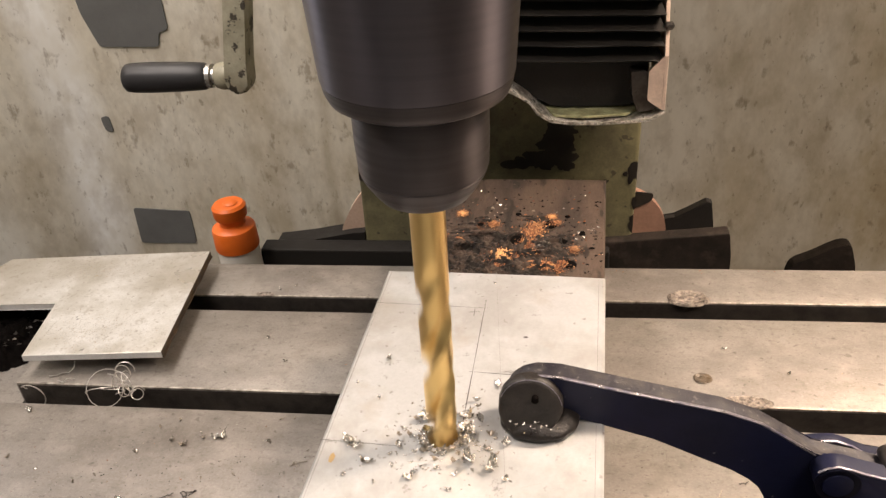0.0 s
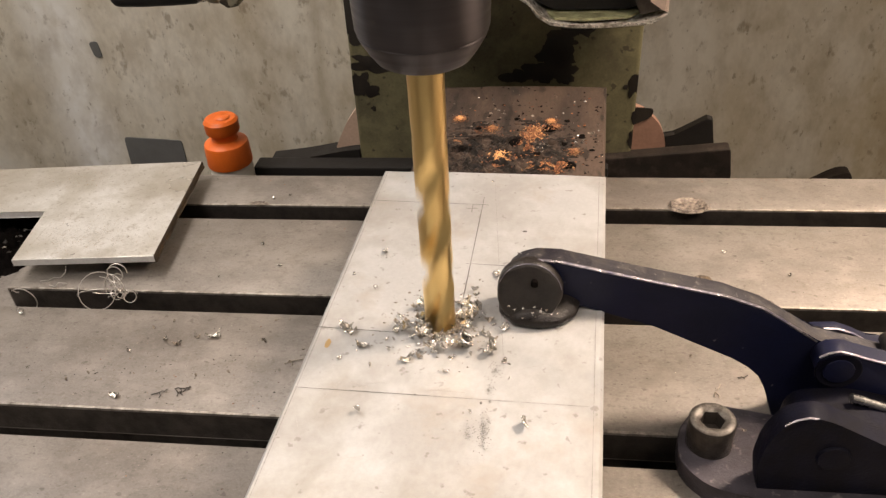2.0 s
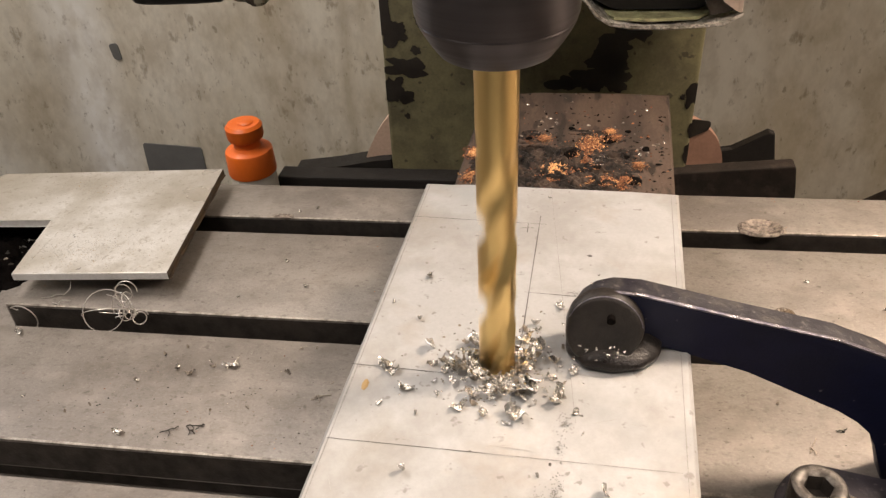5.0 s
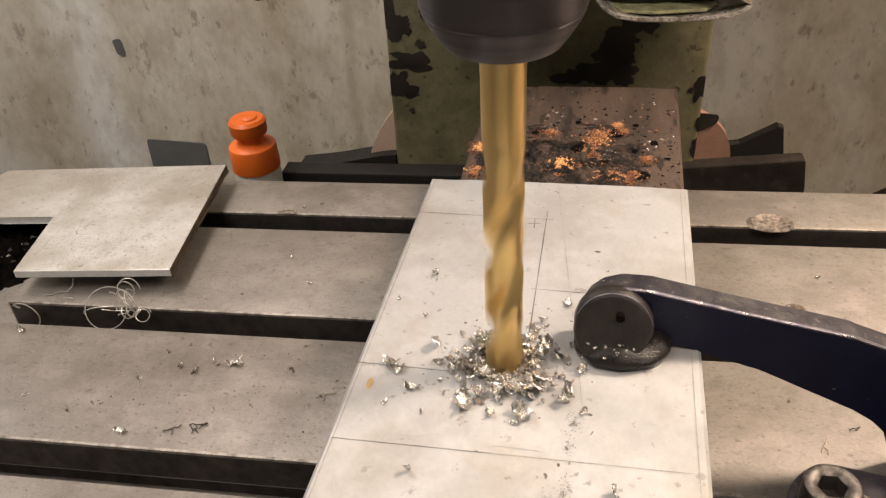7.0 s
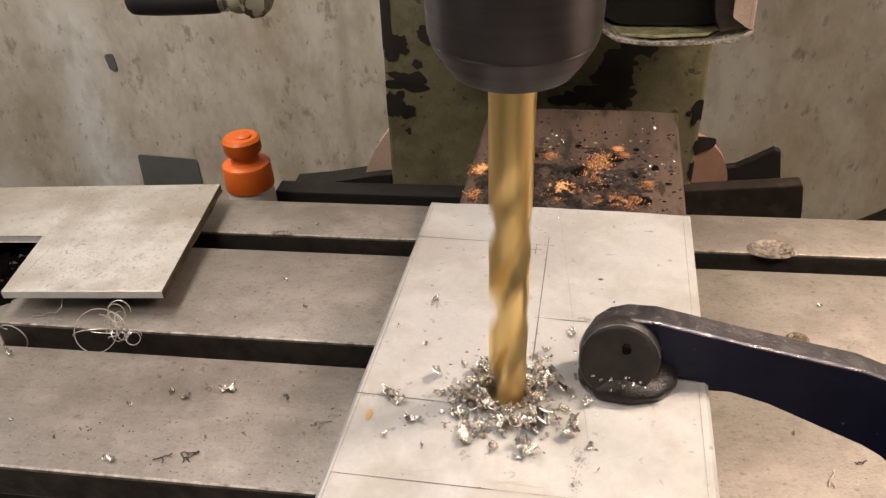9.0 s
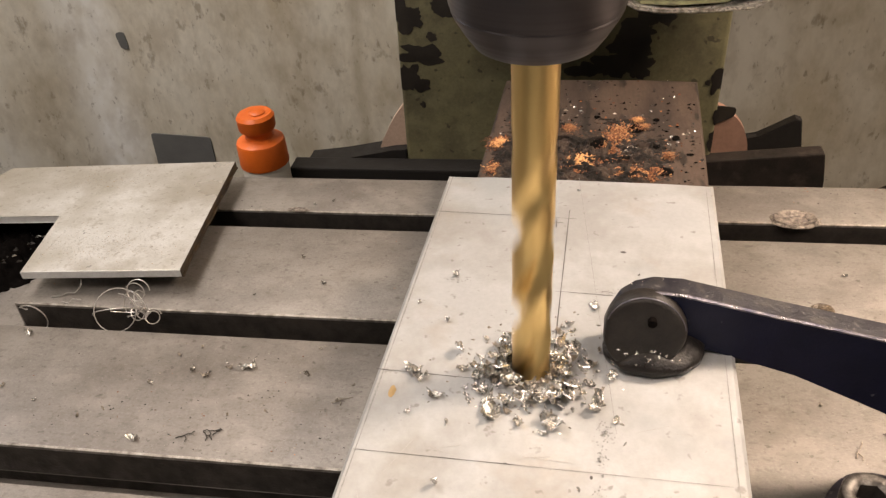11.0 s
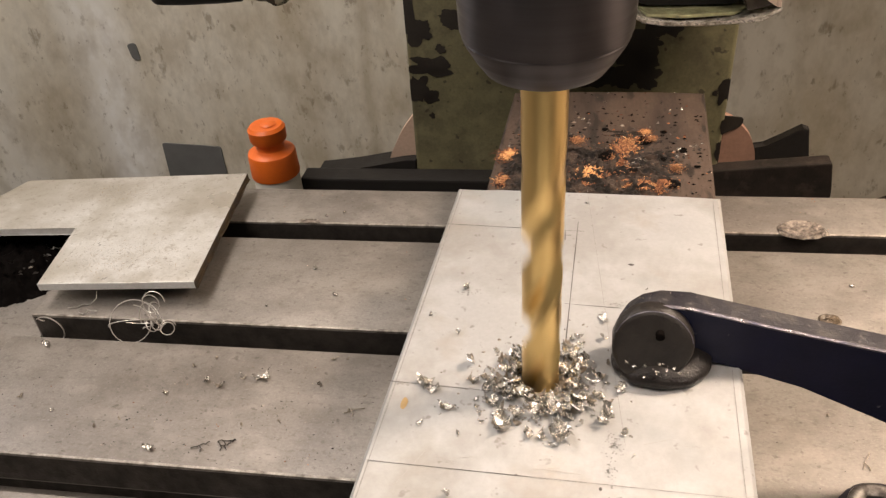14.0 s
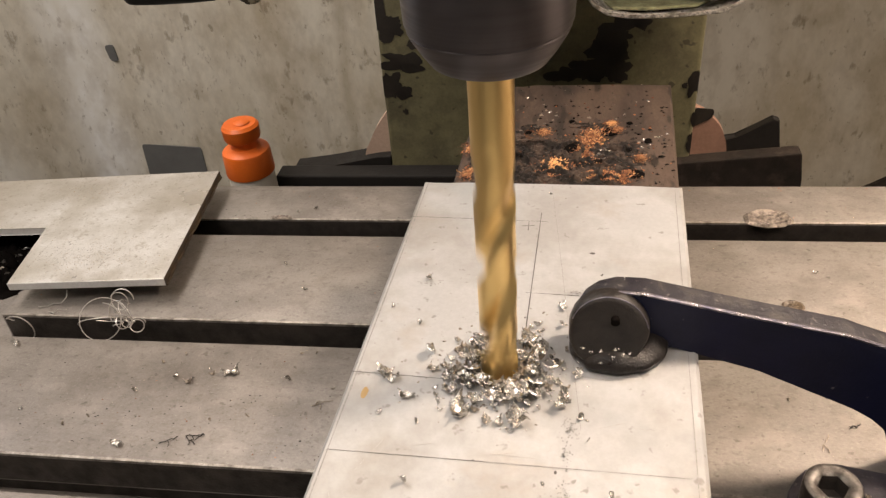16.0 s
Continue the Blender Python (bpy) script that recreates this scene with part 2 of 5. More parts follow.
# The first, whitest streak paints in the reflection on the guard's rounded fold.
GUARD = material("grimy_painted_guard", (0.66, 0.622, 0.540), 0.42, 0.0, (0.50, 0.440, 0.335), 6, 0.85, 140, 0.22, 0.10, stretch=(1.0, 1.0, 0.55), contrast=(0.40, 0.66), layers=((13, 0.46, 0.70, (0.37, 0.295, 0.175), 0.46), (24, 0.46, 0.64, (0.66, 0.62, 0.53), 0.45), (38, 0.46, 0.66, (0.23, 0.172, 0.095), 0.34), (75, 0.60, 0.70, (0.16, 0.115, 0.065), 0.55), (170, 0.64, 0.70, (0.12, 0.09, 0.055), 0.5)), runs_and_sheen=((-0.512, 0.036, (0.86, 0.86, 0.85), 0.95), (-0.620, 0.035, (0.72, 0.71, 0.68), 0.5), (-0.300, 0.030, (0.34, 0.27, 0.17), 0.5), (-0.225, 0.010, (0.27, 0.21, 0.13), 0.4), (-0.160, 0.045, (0.68, 0.66, 0.60), 0.5), (0.165, 0.035, (0.68, 0.64, 0.56), 0.65), (0.46, 0.34, (0.33, 0.24, 0.105), 0.62)))
PATCH = material("dark_grey_patch", (0.125, 0.125, 0.122), 0.55, 0.0, (0.095, 0.095, 0.092), 30, 0.6, 500, 0.1, 0.1)
ROOM = material("workshop_wall_paint", (0.62, 0.60, 0.55), 0.8, 0.0, (0.5, 0.48, 0.43), 2, 0.7, 60, 0.1, 0.1)
CEIL = material("workshop_ceiling_paint", (0.75, 0.73, 0.69), 0.8, 0.0, (0.66, 0.64, 0.6), 2, 0.6, 60, 0.1, 0.1)
CONCRETE = material("workshop_floor_concrete", (0.2, 0.19, 0.175), 0.7, 0.0, (0.13, 0.12, 0.11), 3, 0.7, 80, 0.2, 0.2)

# ---- mesh helpers ----


def part(name, bm, mat, parent=None, label="", smooth=None):
    me = bpy.data.meshes.new(name)
    bmesh.ops.recalc_face_normals(bm, faces=bm.faces)
    bm.to_mesh(me)
    bm.free()
    for mt in (mat if isinstance(mat, (list, tuple)) else [mat]):
        me.materials.append(mt)
    if smooth is not None:
        me.shade_smooth()
        me.set_sharp_from_angle(angle=radians(smooth))
    o = new(name, me)
    o.parent = parent
    if label:
        o["label"] = label
    return o


def thing(name, label, category, group="", kind="", at=(0, 0, 0)):
    o = new(name)
    o.empty_display_size = 0.01
    o.location = at
    return tagged(o, label, category, group, kind)


def box(x0, x1, y0, y1, z0, z1, bevel=0.0, bm=None):
    bm = bm or bmesh.new()
    vs = [bm.verts.new((x, y, z)) for z in (z0, z1) for x, y in ((x0, y0), (x1, y0), (x1, y1), (x0, y1))]
    fs = [bm.faces.new([vs[i] for i in f]) for f in ((3, 2, 1, 0), (4, 5, 6, 7), (0, 1, 5, 4), (1, 2, 6, 5), (2, 3, 7, 6), (3, 0, 4, 7))]
    if bevel:
        bmesh.ops.bevel(bm, geom=list({e for f in fs for e in f.edges}), offset=bevel, segments=2, affect="EDGES", profile=0.6)
    return bm


def lathe(profile, seg=48, bm=None, centre=(0, 0, 0), axis="z", lid=True):
    """A turned shape; profile: (radius, height) pairs."""
    bm = bm or bmesh.new()
    rings = []
    for r, h in profile:
        ring = []
        for i in range(seg):
            a = 2 * math.pi * i / seg
            p = (r * math.cos(a), r * math.sin(a), h)
            if axis == "x":
                p = (h, p[0], p[1])
            elif axis == "y":
                p = (p[0], h, p[1])
            ring.append(bm.verts.new(Vector(p) + Vector(centre)))
        rings.append(ring)
    for a, b in zip(rings, rings[1:]):
        for i in range(seg):
            bm.faces.new((a[i], a[(i + 1) % seg], b[(i + 1) % seg], b[i]))
    bm.faces.new(rings[0])
    if lid:
        bm.faces.new(rings[-1])
    return bm


def slab(points, lo, hi, plane="z", bevel=0.0, bm=None, cap_bevel_only=False):
    """A flat outline made solid from lo to hi across its plane."""
    bm = bm or bmesh.new()

    def at(p, h):
        return (p[0], p[1], h) if plane == "z" else (p[0], h, p[1]) if plane == "y" else (h, p[0], p[1])
    a = [bm.verts.new(at(p, lo)) for p in points]
    b = [bm.verts.new(at(p, hi)) for p in points]
    n = len(points)
    fa, fb = bm.faces.new(a), bm.faces.new(b)
    for i in range(n):
        bm.faces.new((a[i], a[(i + 1) % n], b[(i + 1) % n], b[i]))
    if bevel:
        edges = list(fa.edges) + list(fb.edges)
        bmesh.ops.bevel(bm, geom=edges, offset=bevel, segments=2, affect="EDGES", profile=0.6)
    return bm


def rounded(points, radius, steps=4):
    """The outline with each corner rounded; radius may be a list, one for each corner."""
    out = []
    n = len(points)
    for i, p in enumerate(points):
        r = radius[i] if isinstance(radius, (list, tuple)) else radius
        p, a, b = Vector(p), Vector(points[i - 1]), Vector(points[(i + 1) % n])
        if r <= 0:
            out.append(tuple(p))
            continue
        u, v = (a - p).normalized(), (b - p).normalized()
        d = min(r, (a - p).length * 0.45, (b - p).length * 0.45)
        for k in range(steps + 1):
            t = k / steps
            q = (p + u * d) * (1 - t) ** 2 + p * 2 * t * (1 - t) + (p + v * d) * t * t
            out.append(tuple(q))
    return out


def tube(points, radius, sides=6, bm=None):
    bm = bm or bmesh.new()
    pts = [Vector(p) for p in points]
    rings = []
    for i, p in enumerate(pts):
        d = (pts[min(i + 1, len(pts) - 1)] - pts[max(i - 1, 0)]).normalized()
        u = d.orthogonal().normalized() if not rings else (prev - d * prev.dot(d)).normalized()
        prev = u
        v = d.cross(u)
        rings.append([bm.verts.new(p + radius * (math.cos(2 * math.pi * k / sides) * u + math.sin(2 * math.pi * k / sides) * v)) for k in range(sides)])
    for a, b in zip(rings, rings[1:]):
        for k in range(sides):
            bm.faces.new((a[k], a[(k + 1) % sides], b[(k + 1) % sides], b[k]))
    bm.faces.new(rings[0])
    bm.faces.new(rings[-1])
    return bm


def roughen(bm, amount, scale, seed=0.0, axis=None):
    for v in bm.verts:
        d = noise.noise_vector(v.co * scale + Vector((seed, seed * 1.7, 0))) * amount
        if axis is not None:
            d = Vector(axis) * d.z
        v.co += d
    return bm


def drilled_plate(corners, z0, z1, hole, radius, edge=0.001, seg=32):
    """A flat plate with a round hole right through it; corners anticlockwise."""
    bm = bmesh.new()
    c = Vector(hole)
    cs = [Vector(p) for p in corners]
    angles = sorted({round(2 * math.pi * i / seg, 5) for i in range(seg)} | {round(math.atan2((p - c).y, (p - c).x) % (2 * math.pi), 5) for p in cs})

    def out(a, inset):
        d = Vector((math.cos(a), math.sin(a)))
        best = 1e9
        for i, p in enumerate(cs):
            q = cs[(i + 1) % len(cs)]
            e = q - p
            nrm = Vector((e.y, -e.x)).normalized()
            den = d.dot(nrm)
            if den > 1e-9:
                best = min(best, ((p - c).dot(nrm) - inset) / den)
        return c + d * best
    rows = []
    for kind in range(6):
        ring = []
        for a in angles:
            if kind in (0, 5):
                p, z = c + radius * Vector((math.cos(a), math.sin(a))), z0 if kind == 0 else z1
            elif kind == 1:
                p, z = out(a, edge), z0
            elif kind == 2:
                p, z = out(a, 0), z0 + edge
            elif kind == 3:
                p, z = out(a, 0), z1 - edge
            else:
                p, z = out(a, edge), z1
            ring.append(bm.verts.new((p.x, p.y, z)))
        rows.append(ring)
    n = len(angles)
    for k in range(6):
        a, b = rows[k], rows[(k + 1) % 6]
        for i in range(n):
            bm.faces.new((a[i], a[(i + 1) % n], b[(i + 1) % n], b[i]))
    return bm


rng = random.Random(7)
AXIS = (-0.0055, 0.219)

# ---- the setting ----


def structure(name, bm, mat, label="", smooth=None):
    return tagged(part(name, bm, mat, smooth=smooth), label, "", "", "structure")


structure("floor", box(-2.2, 2.2, -1.8, 2.0, -1.05, -0.95), CONCRETE, "grey concrete workshop floor")
structure("ceiling", box(-2.2, 2.2, -1.8, 2.0, 2.0, 2.1), CEIL, "pale painted workshop ceiling")
structure("wall_north", box(-2.2, 2.2, 1.9, 2.0, -0.95, 2.0), ROOM, "plain painted workshop wall")
structure("wall_south", box(-2.2, 2.2, -1.8, -1.7, -0.95, 2.0), ROOM, "plain painted workshop wall")
# The opening and its frame are added out of view to hold the cool lamp.
west = bmesh.new()
for y0, y1, z0, z1 in ((-1.7, 0.94, -0.95, 2.0), (1.50, 1.9, -0.95, 2.0), (0.94, 1.50, -0.95, -0.06), (0.94, 1.50, 1.26, 2.0)):
    box(-2.2, -2.1, y0, y1, z0, z1, bm=west)
structure("wall_west", west, ROOM, "plain painted workshop wall with an added window opening")
frame_bars = bmesh.new()
for y0, y1, z0, z1 in ((0.94, 0.97, -0.06, 1.26), (1.47, 1.50, -0.06, 1.26), (0.97, 1.47, -0.06, -0.03), (0.97, 1.47, 1.23, 1.26)):
    box(-2.18, -2.12, y0, y1, z0, z1, bm=frame_bars)
structure("window_1", frame_bars, CEIL, "unseen pale window frame added round the cool lamp")
structure("wall_east", box(2.1, 2.2, -1.7, 1.9, -0.95, 2.0), ROOM, "plain painted workshop wall")


def splash_guard():
    """The grimy folded sheet behind the machine: a back panel and a left wing, met in a rounded fold."""
    g = thing("splash_guard", "grimy beige painted sheet-metal guard with dark patches", "splash guard")
    outline = []
    fold_x, fold_y, a = -0.50, 0.815, radians(32)
    outline += [(0.95, fold_y), (0.3, fold_y + 0.004), (fold_x + 0.03, fold_y)]
    for k in range(1, 8):
        t = k / 8
        p = Vector((fold_x + 0.03, fold_y)) * (1 - t) ** 2 + Vector((fold_x, fold_y)) * 2 * t * (1 - t) + Vector((fold_x - 0.03 * math.cos(a), fold_y - 0.03 * math.sin(a))) * t * t
        outline.append(tuple(p))
    outline += [(fold_x - 0.03 * math.cos(a), fold_y - 0.03 * math.sin(a)), (fold_x - 0.5 * math.cos(a), fold_y - 0.5 * math.sin(a))]
    bm = bmesh.new()
    levels = (-0.30, 0.42)
    rows = [[bm.verts.new((x, y + dy, z)) for x, y in outline] for z, dy in ((levels[0], 0), (levels[1], 0), (levels[1], 0.004), (levels[0], 0.004))]
    for k in range(4):
        r, s = rows[k], rows[(k + 1) % 4]
        for i in range(len(outline) - 1):
            bm.faces.new((r[i], r[i + 1], s[i + 1], s[i]))
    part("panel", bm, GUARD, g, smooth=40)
    y = fold_y - 0.0015
    for name, pts in (("patch", [(-0.475, 0.11), (-0.470, 0.046), (-0.459, 0.010), (-0.392, 0.008), (-0.388, 0.024), (-0.377, 0.026), (-0.375, 0.11)]),
                      ("patch", [(-0.4795, -0.190), (-0.4085, -0.195), (-0.4095, -0.240), (-0.482, -0.240)]),
                      ("patch", [(-0.4850, -0.0715), (-0.4745, -0.0705), (-0.4735, -0.0900), (-0.4825, -0.0890)])):
        part(name, slab(rounded(pts, 0.004, 3), y, y + 0.003, "y"), PATCH, g, "dark grey patch")
    return g


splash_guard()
tray = structure("chip_tray", box(-0.9, 0.9, 0.06, 0.815, -0.31, -0.30), OIL_AND_SHADE, "oily dark chip tray under the machine table")


def milling_table():
    t = thing("milling_table", "worn grey cast-iron machine table with T-slots", "machine table")
    x0, x1 = -0.245, 0.62
    edges = [(0.3765, 0.410), (0.2960, 0.3625), (0.2175, 0.2820), (0.1370, 0.2015), (0.06, 0.1225)]
    for y0, y1 in edges:
        bm = box(x0, x1, y0, y1, -0.016, 0.0, 0.0012)
        land = part("slot_land", bm, [IRON, OIL_AND_SHADE, WORN_EDGE], t, smooth=40)
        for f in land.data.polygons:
            # shade inside the slots is painted: walls and necks take the dark iron
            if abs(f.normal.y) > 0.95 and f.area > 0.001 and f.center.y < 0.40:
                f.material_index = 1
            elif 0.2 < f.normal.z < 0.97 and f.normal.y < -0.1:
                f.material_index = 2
        part("slot_neck", box(x0 + 0.004, x1, y0 + 0.007, y1 - 0.007 if y1 < 0.4 else y1, -0.030, -0.0158), OIL_AND_SHADE, t)
    part("table_body", box(x0 - 0.10, x1, 0.06, 0.410, -0.075, -0.030, 0.002), IRON, t)
    part("end_trough", slab(rounded([(x0 - 0.13, 0.06), (x0 - 0.002, 0.06), (x0 - 0.002, 0.41), (x0 - 0.13, 0.41)], 0.006), -0.0299, -0.015, "z"), IRON, t, "low trough at the table's end")
    part("end_rim", box(x0 - 0.15, x0 - 0.13, 0.06, 0.41, -0.075, 0.0, 0.003), IRON, t)
    # scars where cutters have bitten into the lands
    for x, y, rx, ry, h in ((0.1055, 0.3795, 0.0112, 0.0078, 0.0016), (0.122, 0.299, 0.012, 0.0045, 0.0008), (0.1045, 0.3150, 0.0044, 0.0040, 0.0006), (-0.135, 0.378, 0.006, 0.0022, 0.0005)):
        bm = bmesh.new()
        for k, (f, z) in enumerate(((1.0, 0.0003), (0.86, h), (0.5, h * 0.2), (0.2, h * 0.5))):
            ring = [bm.verts.new((x + rx * f * math.cos(a) * (1 + 0.12 * noise.noise((a * 3, x * 90, k))), y + ry * f * math.sin(a) * (1 + 0.2 * noise.noise((a * 3, y * 90, k))), z + (0.0004 * noise.noise((a * 5, k, x * 50)) if k else 0))) for a in [2 * math.pi * i / 26 for i in range(26)]]
            if k:
                for i in range(26):
                    bm.faces.new((prev[i], prev[(i + 1) % 26], ring[(i + 1) % 26], ring[i]))
            prev = ring
        bm.faces.new(prev)
        dark = rx < 0.005
        part("cutter_scar", bm, SAW_EDGE if dark else SCAR, t, "dark round pit" if dark else "rough gouged scar")
    return t


milling_table()


def mill_column():
    c = thing("mill_column", "olive green machine column with chipped blotchy paint", "machine column")
    c.rotation_euler = (0, radians(1.4), 0)
    part("casting", slab(rounded([(-0.1075, 0.513), (0.0872, 0.513), (0.0872, 0.80), (-0.1075, 0.80)], [0.003, 0.003, 0, 0], 3), -0.30, 0.75, "z"), GREEN, c, smooth=40)
    part("foot_flange", slab(rounded([(0.086, -0.11), (0.1145, -0.11), (0.1125, -0.040), (0.1075, -0.027), (0.0985, -0.0175), (0.086, -0.011)], [0, 0, 0.006, 0.006, 0.006, 0], 4), 0.531, 0.537, "y", 0.001), PRIMER, c, "pinkish primed flange")
    part("foot_flange", slab(rounded([(-0.104, -0.11), (-0.130, -0.11), (-0.127, -0.044), (-0.117, -0.024), (-0.104, -0.006)], [0, 0, 0.006, 0.006, 0], 4), 0.520, 0.526, "y", 0.001), PEACH, c, "pinkish primed flange")
    for k, (x, z, rx, rz) in enumerate(((-0.1045, 0.072, 0.005, 0.022), (-0.100, 0.048, 0.009, 0.008), (-0.092, 0.0245, 0.016, 0.0065), (-0.101, 0.010, 0.008, 0.009), (-0.094, 0.0045, 0.006, 0.004), (-0.086, 0.036, 0.003, 0.003), (-0.094, -0.009, 0.0016, 0.0022), (-0.075, 0.055, 0.010, 0.006), (0.044, 0.052, 0.0105, 0.0095), (0.0375, 0.042, 0.0095, 0.010), (0.032, 0.031, 0.0105, 0.0095), (0.038, 0.020, 0.0085, 0.0080), (0.024, 0.0205, 0.012, 0.0075), (0.008, 0.0165, 0.011, 0.0045), (0.085, 0.012, 0.0045, 0.008), (0.0885, -0.012, 0.0032, 0.006), (0.087, -0.030, 0.003, 0.007), (0.079, 0.010, 0.002, 0.0016), (0.066, 0.004, 0.002, 0.0015), (-0.060, 0.070, 0.008, 0.010), (-0.030, 0.050, 0.014, 0.010))):
        bm = bmesh.new()
        n = 40
        mid = bm.verts.new((x, 0.5126, z))
        ring = []
        for i in range(n):
            a = 2 * math.pi * i / n
            f = 1 + 0.55 * noise.noise((math.cos(a) * 1.6 + k, math.sin(a) * 1.6, k * 3.1)) + 0.25 * noise.noise((math.cos(a) * 5, math.sin(a) * 5 + k, 7))
            ring.append(bm.verts.new((min(0.0868, max(-0.1070, x + rx * f * math.cos(a))), 0.5127, z + rz * f * math.sin(a))))
        for i in range(n):
            bm.faces.new((mid, ring[i], ring[(i + 1) % n]))
        part("paint_blotch", bm, BLOTCH, c, "black bare blotch")
    part("paint_blotch", slab(rounded([(0.0880, -0.0273), (0.1008, -0.0203), (0.1018, -0.0143), (0.0880, -0.0133)], 0.003, 3), 0.5302, 0.5312, "y"), BLOTCH, c, "black bare blotch")
    # unseen head above the chuck, widened to shade the table beside the plate
    part("head_casting", box(-0.13, 0.16, 0.08, 0.515, 0.36, 0.62, 0.012), GREEN, c)
    return c


mill_column()


def bellows():
    b = thing("way_cover", "black ribbed rubber bellows cover over the column ways", "bellows cover", at=(-0.004, 0, -0.001))
    outline = []
    z, k = 0.114, 0
    while z < 0.36:
        outline += [(0.447, z), (0.4365, z + 0.0042)]
        z += 0.0084
    prof = outline + [(0.505, z), (0.505, 0.114)]
    bm = bmesh.new()
    n = 24
    rows = []
    for i in range(n + 1):
        u = i / n
        x = -0.085 + u * 0.178
        rows.append([bm.verts.new((x + (0.0025 * math.sin(q[1] * 748) if i == n else 0), q[0] + 0.0012 * noise.noise((x * 40, q[1] * 60, 0)), q[1] + 0.0022 * noise.noise((x * 16, q[1] * 9, 3)) - 0.003 * u * u)) for q in prof])
    for a, c in zip(rows, rows[1:]):
        for i in range(len(prof)):
            j = (i + 1) % len(prof)
            bm.faces.new((a[i], a[j], c[j], c[i]))
    bm.faces.new(rows[0])
    bm.faces.new(rows[-1])
    part("folds", bm, RUBBER, b, smooth=25)
    part("end_block", slab(rounded([(0.010, 0.100), (0.036, 0.0855), (0.078, 0.0855), (0.088, 0.092), (0.088, 0.1135), (-0.06, 0.1135), (-0.06, 0.100)], 0.002, 2), 0.449, 0.505, "y", 0.001), RUBBER, b)
    part("screw_tip", lathe([(0.0016, 0), (0.0022, 0.001), (0.0022, 0.004), (0.001, 0.005)], 12, centre=(0.0935, 0.440, 0.1335), axis="x"), BOLT, b)
    return b


bellows()


def bracket():
    """The torn sheet-metal lip that holds the bellows' lower end."""
    b = thing("cover_bracket", "torn pale sheet-metal lip under the bellows", "bracket", at=(-0.004, 0, -0.0015))
    path = [(-0.02, 0.1045), (0.005, 0.1045), (0.014, 0.1015), (0.022, 0.0955), (0.027, 0.0885), (0.034, 0.0835), (0.045, 0.0822), (0.062, 0.0820), (0.078, 0.0828), (0.088, 0.0850), (0.0965, 0.0885)]
    bm = bmesh.new()
    rows = []
    for y in (0.433, 0.4345, 0.47, 0.505):
        rows.append([bm.verts.new((x, y + 0.004 * noise.noise((x * 110, 1, 0)), z + 0.0014 * noise.noise((x * 190, y * 60, 0)) + (0.001 if y < 0.434 else 0))) for x, z in path])
    low = [[bm.verts.new(v.co - Vector((0, 0, 0.0016))) for v in r] for r in rows]
    for S in (rows, low):
        for a, c in zip(S, S[1:]):
            for i in range(len(path) - 1):
                bm.faces.new((a[i], a[i + 1], c[i + 1], c[i]))
    for i in range(len(path) - 1):
        bm.faces.new((rows[0][i], rows[0][i + 1], low[0][i + 1], low[0][i]))
    part("lip", bm, SHEET, b, smooth=50)
    part("end_plate", slab([(0.436, 0.0885), (0.505, 0.0885), (0.505, 0.150), (0.450, 0.150), (0.436, 0.119)], 0.0945, 0.0965, "x", 0.0003), SHEET_TAN, b, "tan end plate")
    part("end_flange", slab(rounded([(0.0868, 0.094), (0.0945, 0.0885), (0.0945, 0.119), (0.0868, 0.1105)], 0.001, 2), 0.4362, 0.4378, "y"), SHEET_TAN, b)
    part("clamp_lug", slab(rounded([(0.077, 0.110), (0.0865, 0.110), (0.0885, 0.093), (0.094, 0.0885), (0.082, 0.086), (0.079, 0.094)], 0.002, 3), 0.438, 0.4485, "y", 0.001), BOLT, b, smooth=40)
    part("liner", roughen(slab([(0.036, 0.440), (0.052, 0.437), (0.076, 0.4395), (0.083, 0.447), (0.078, 0.500), (0.030, 0.500), (0.031, 0.452)], 0.0835, 0.0850, "z", 0.0003), 0.0009, 160, 2.0), LINER, b, "scuffed pale green liner")
    return b


bracket()


def rubber_pieces():
    bar = part("way_cover_bar", box(-0.186, 0.07, 0.497, 0.5125, -0.11, -0.0455, 0.0015), RUBBER)
    tagged(bar, "black rubber-edged bar behind the table", "cover bar")
    f = part("rubber_flap", slab([(-0.183, -0.060), (-0.1085, -0.060), (-0.1085, -0.0392), (-0.118, -0.0402), (-0.150, -0.0465), (-0.179, -0.0500)], 0.5128, 0.530, "y", 0.0008), RUBBER)
    tagged(f, "thin black rubber flap lying on a bar", "rubber flap")
    f = part("rubber_flap", slab(rounded([(0.05, -0.15), (0.157, -0.15), (0.1538, -0.054), (0.1515, -0.0345), (0.05, -0.044)], 0.002, 2), 0.505, 0.516, "y", 0.0012), RUBBER_BROWN)
    tagged(f, "dusty brown-black rubber way flap", "rubber flap")
    pts = [(0.06, -0.30), (0.149, -0.30), (0.147, -0.05), (0.1445, -0.0315), (0.1405, -0.0300), (0.129, -0.0375), (0.119, -0.0445), (0.097, -0.0470), (0.06, -0.051)]
    f = part("rubber_flap", slab(pts, 0.542, 0.549, "y", 0.0012), RUBBER)
    tagged(f, "torn black rubber flap with a raised corner", "rubber flap")
    f = part("rubber_flap", slab(rounded([(0.255, -0.301), (0.345, -0.301), (0.334, -0.222), (0.326, -0.195), (0.312, -0.198), (0.290, -0.212), (0.272, -0.220)], [0, 0, 0.006, 0.006, 0.008, 0.01, 0.006], 3), 0.748, 0.762, "y", 0.0012), RUBBER_BROWN)
    tagged(f, "worn brown rubber scrap leaning behind the table", "rubber flap")


rubber_pieces()


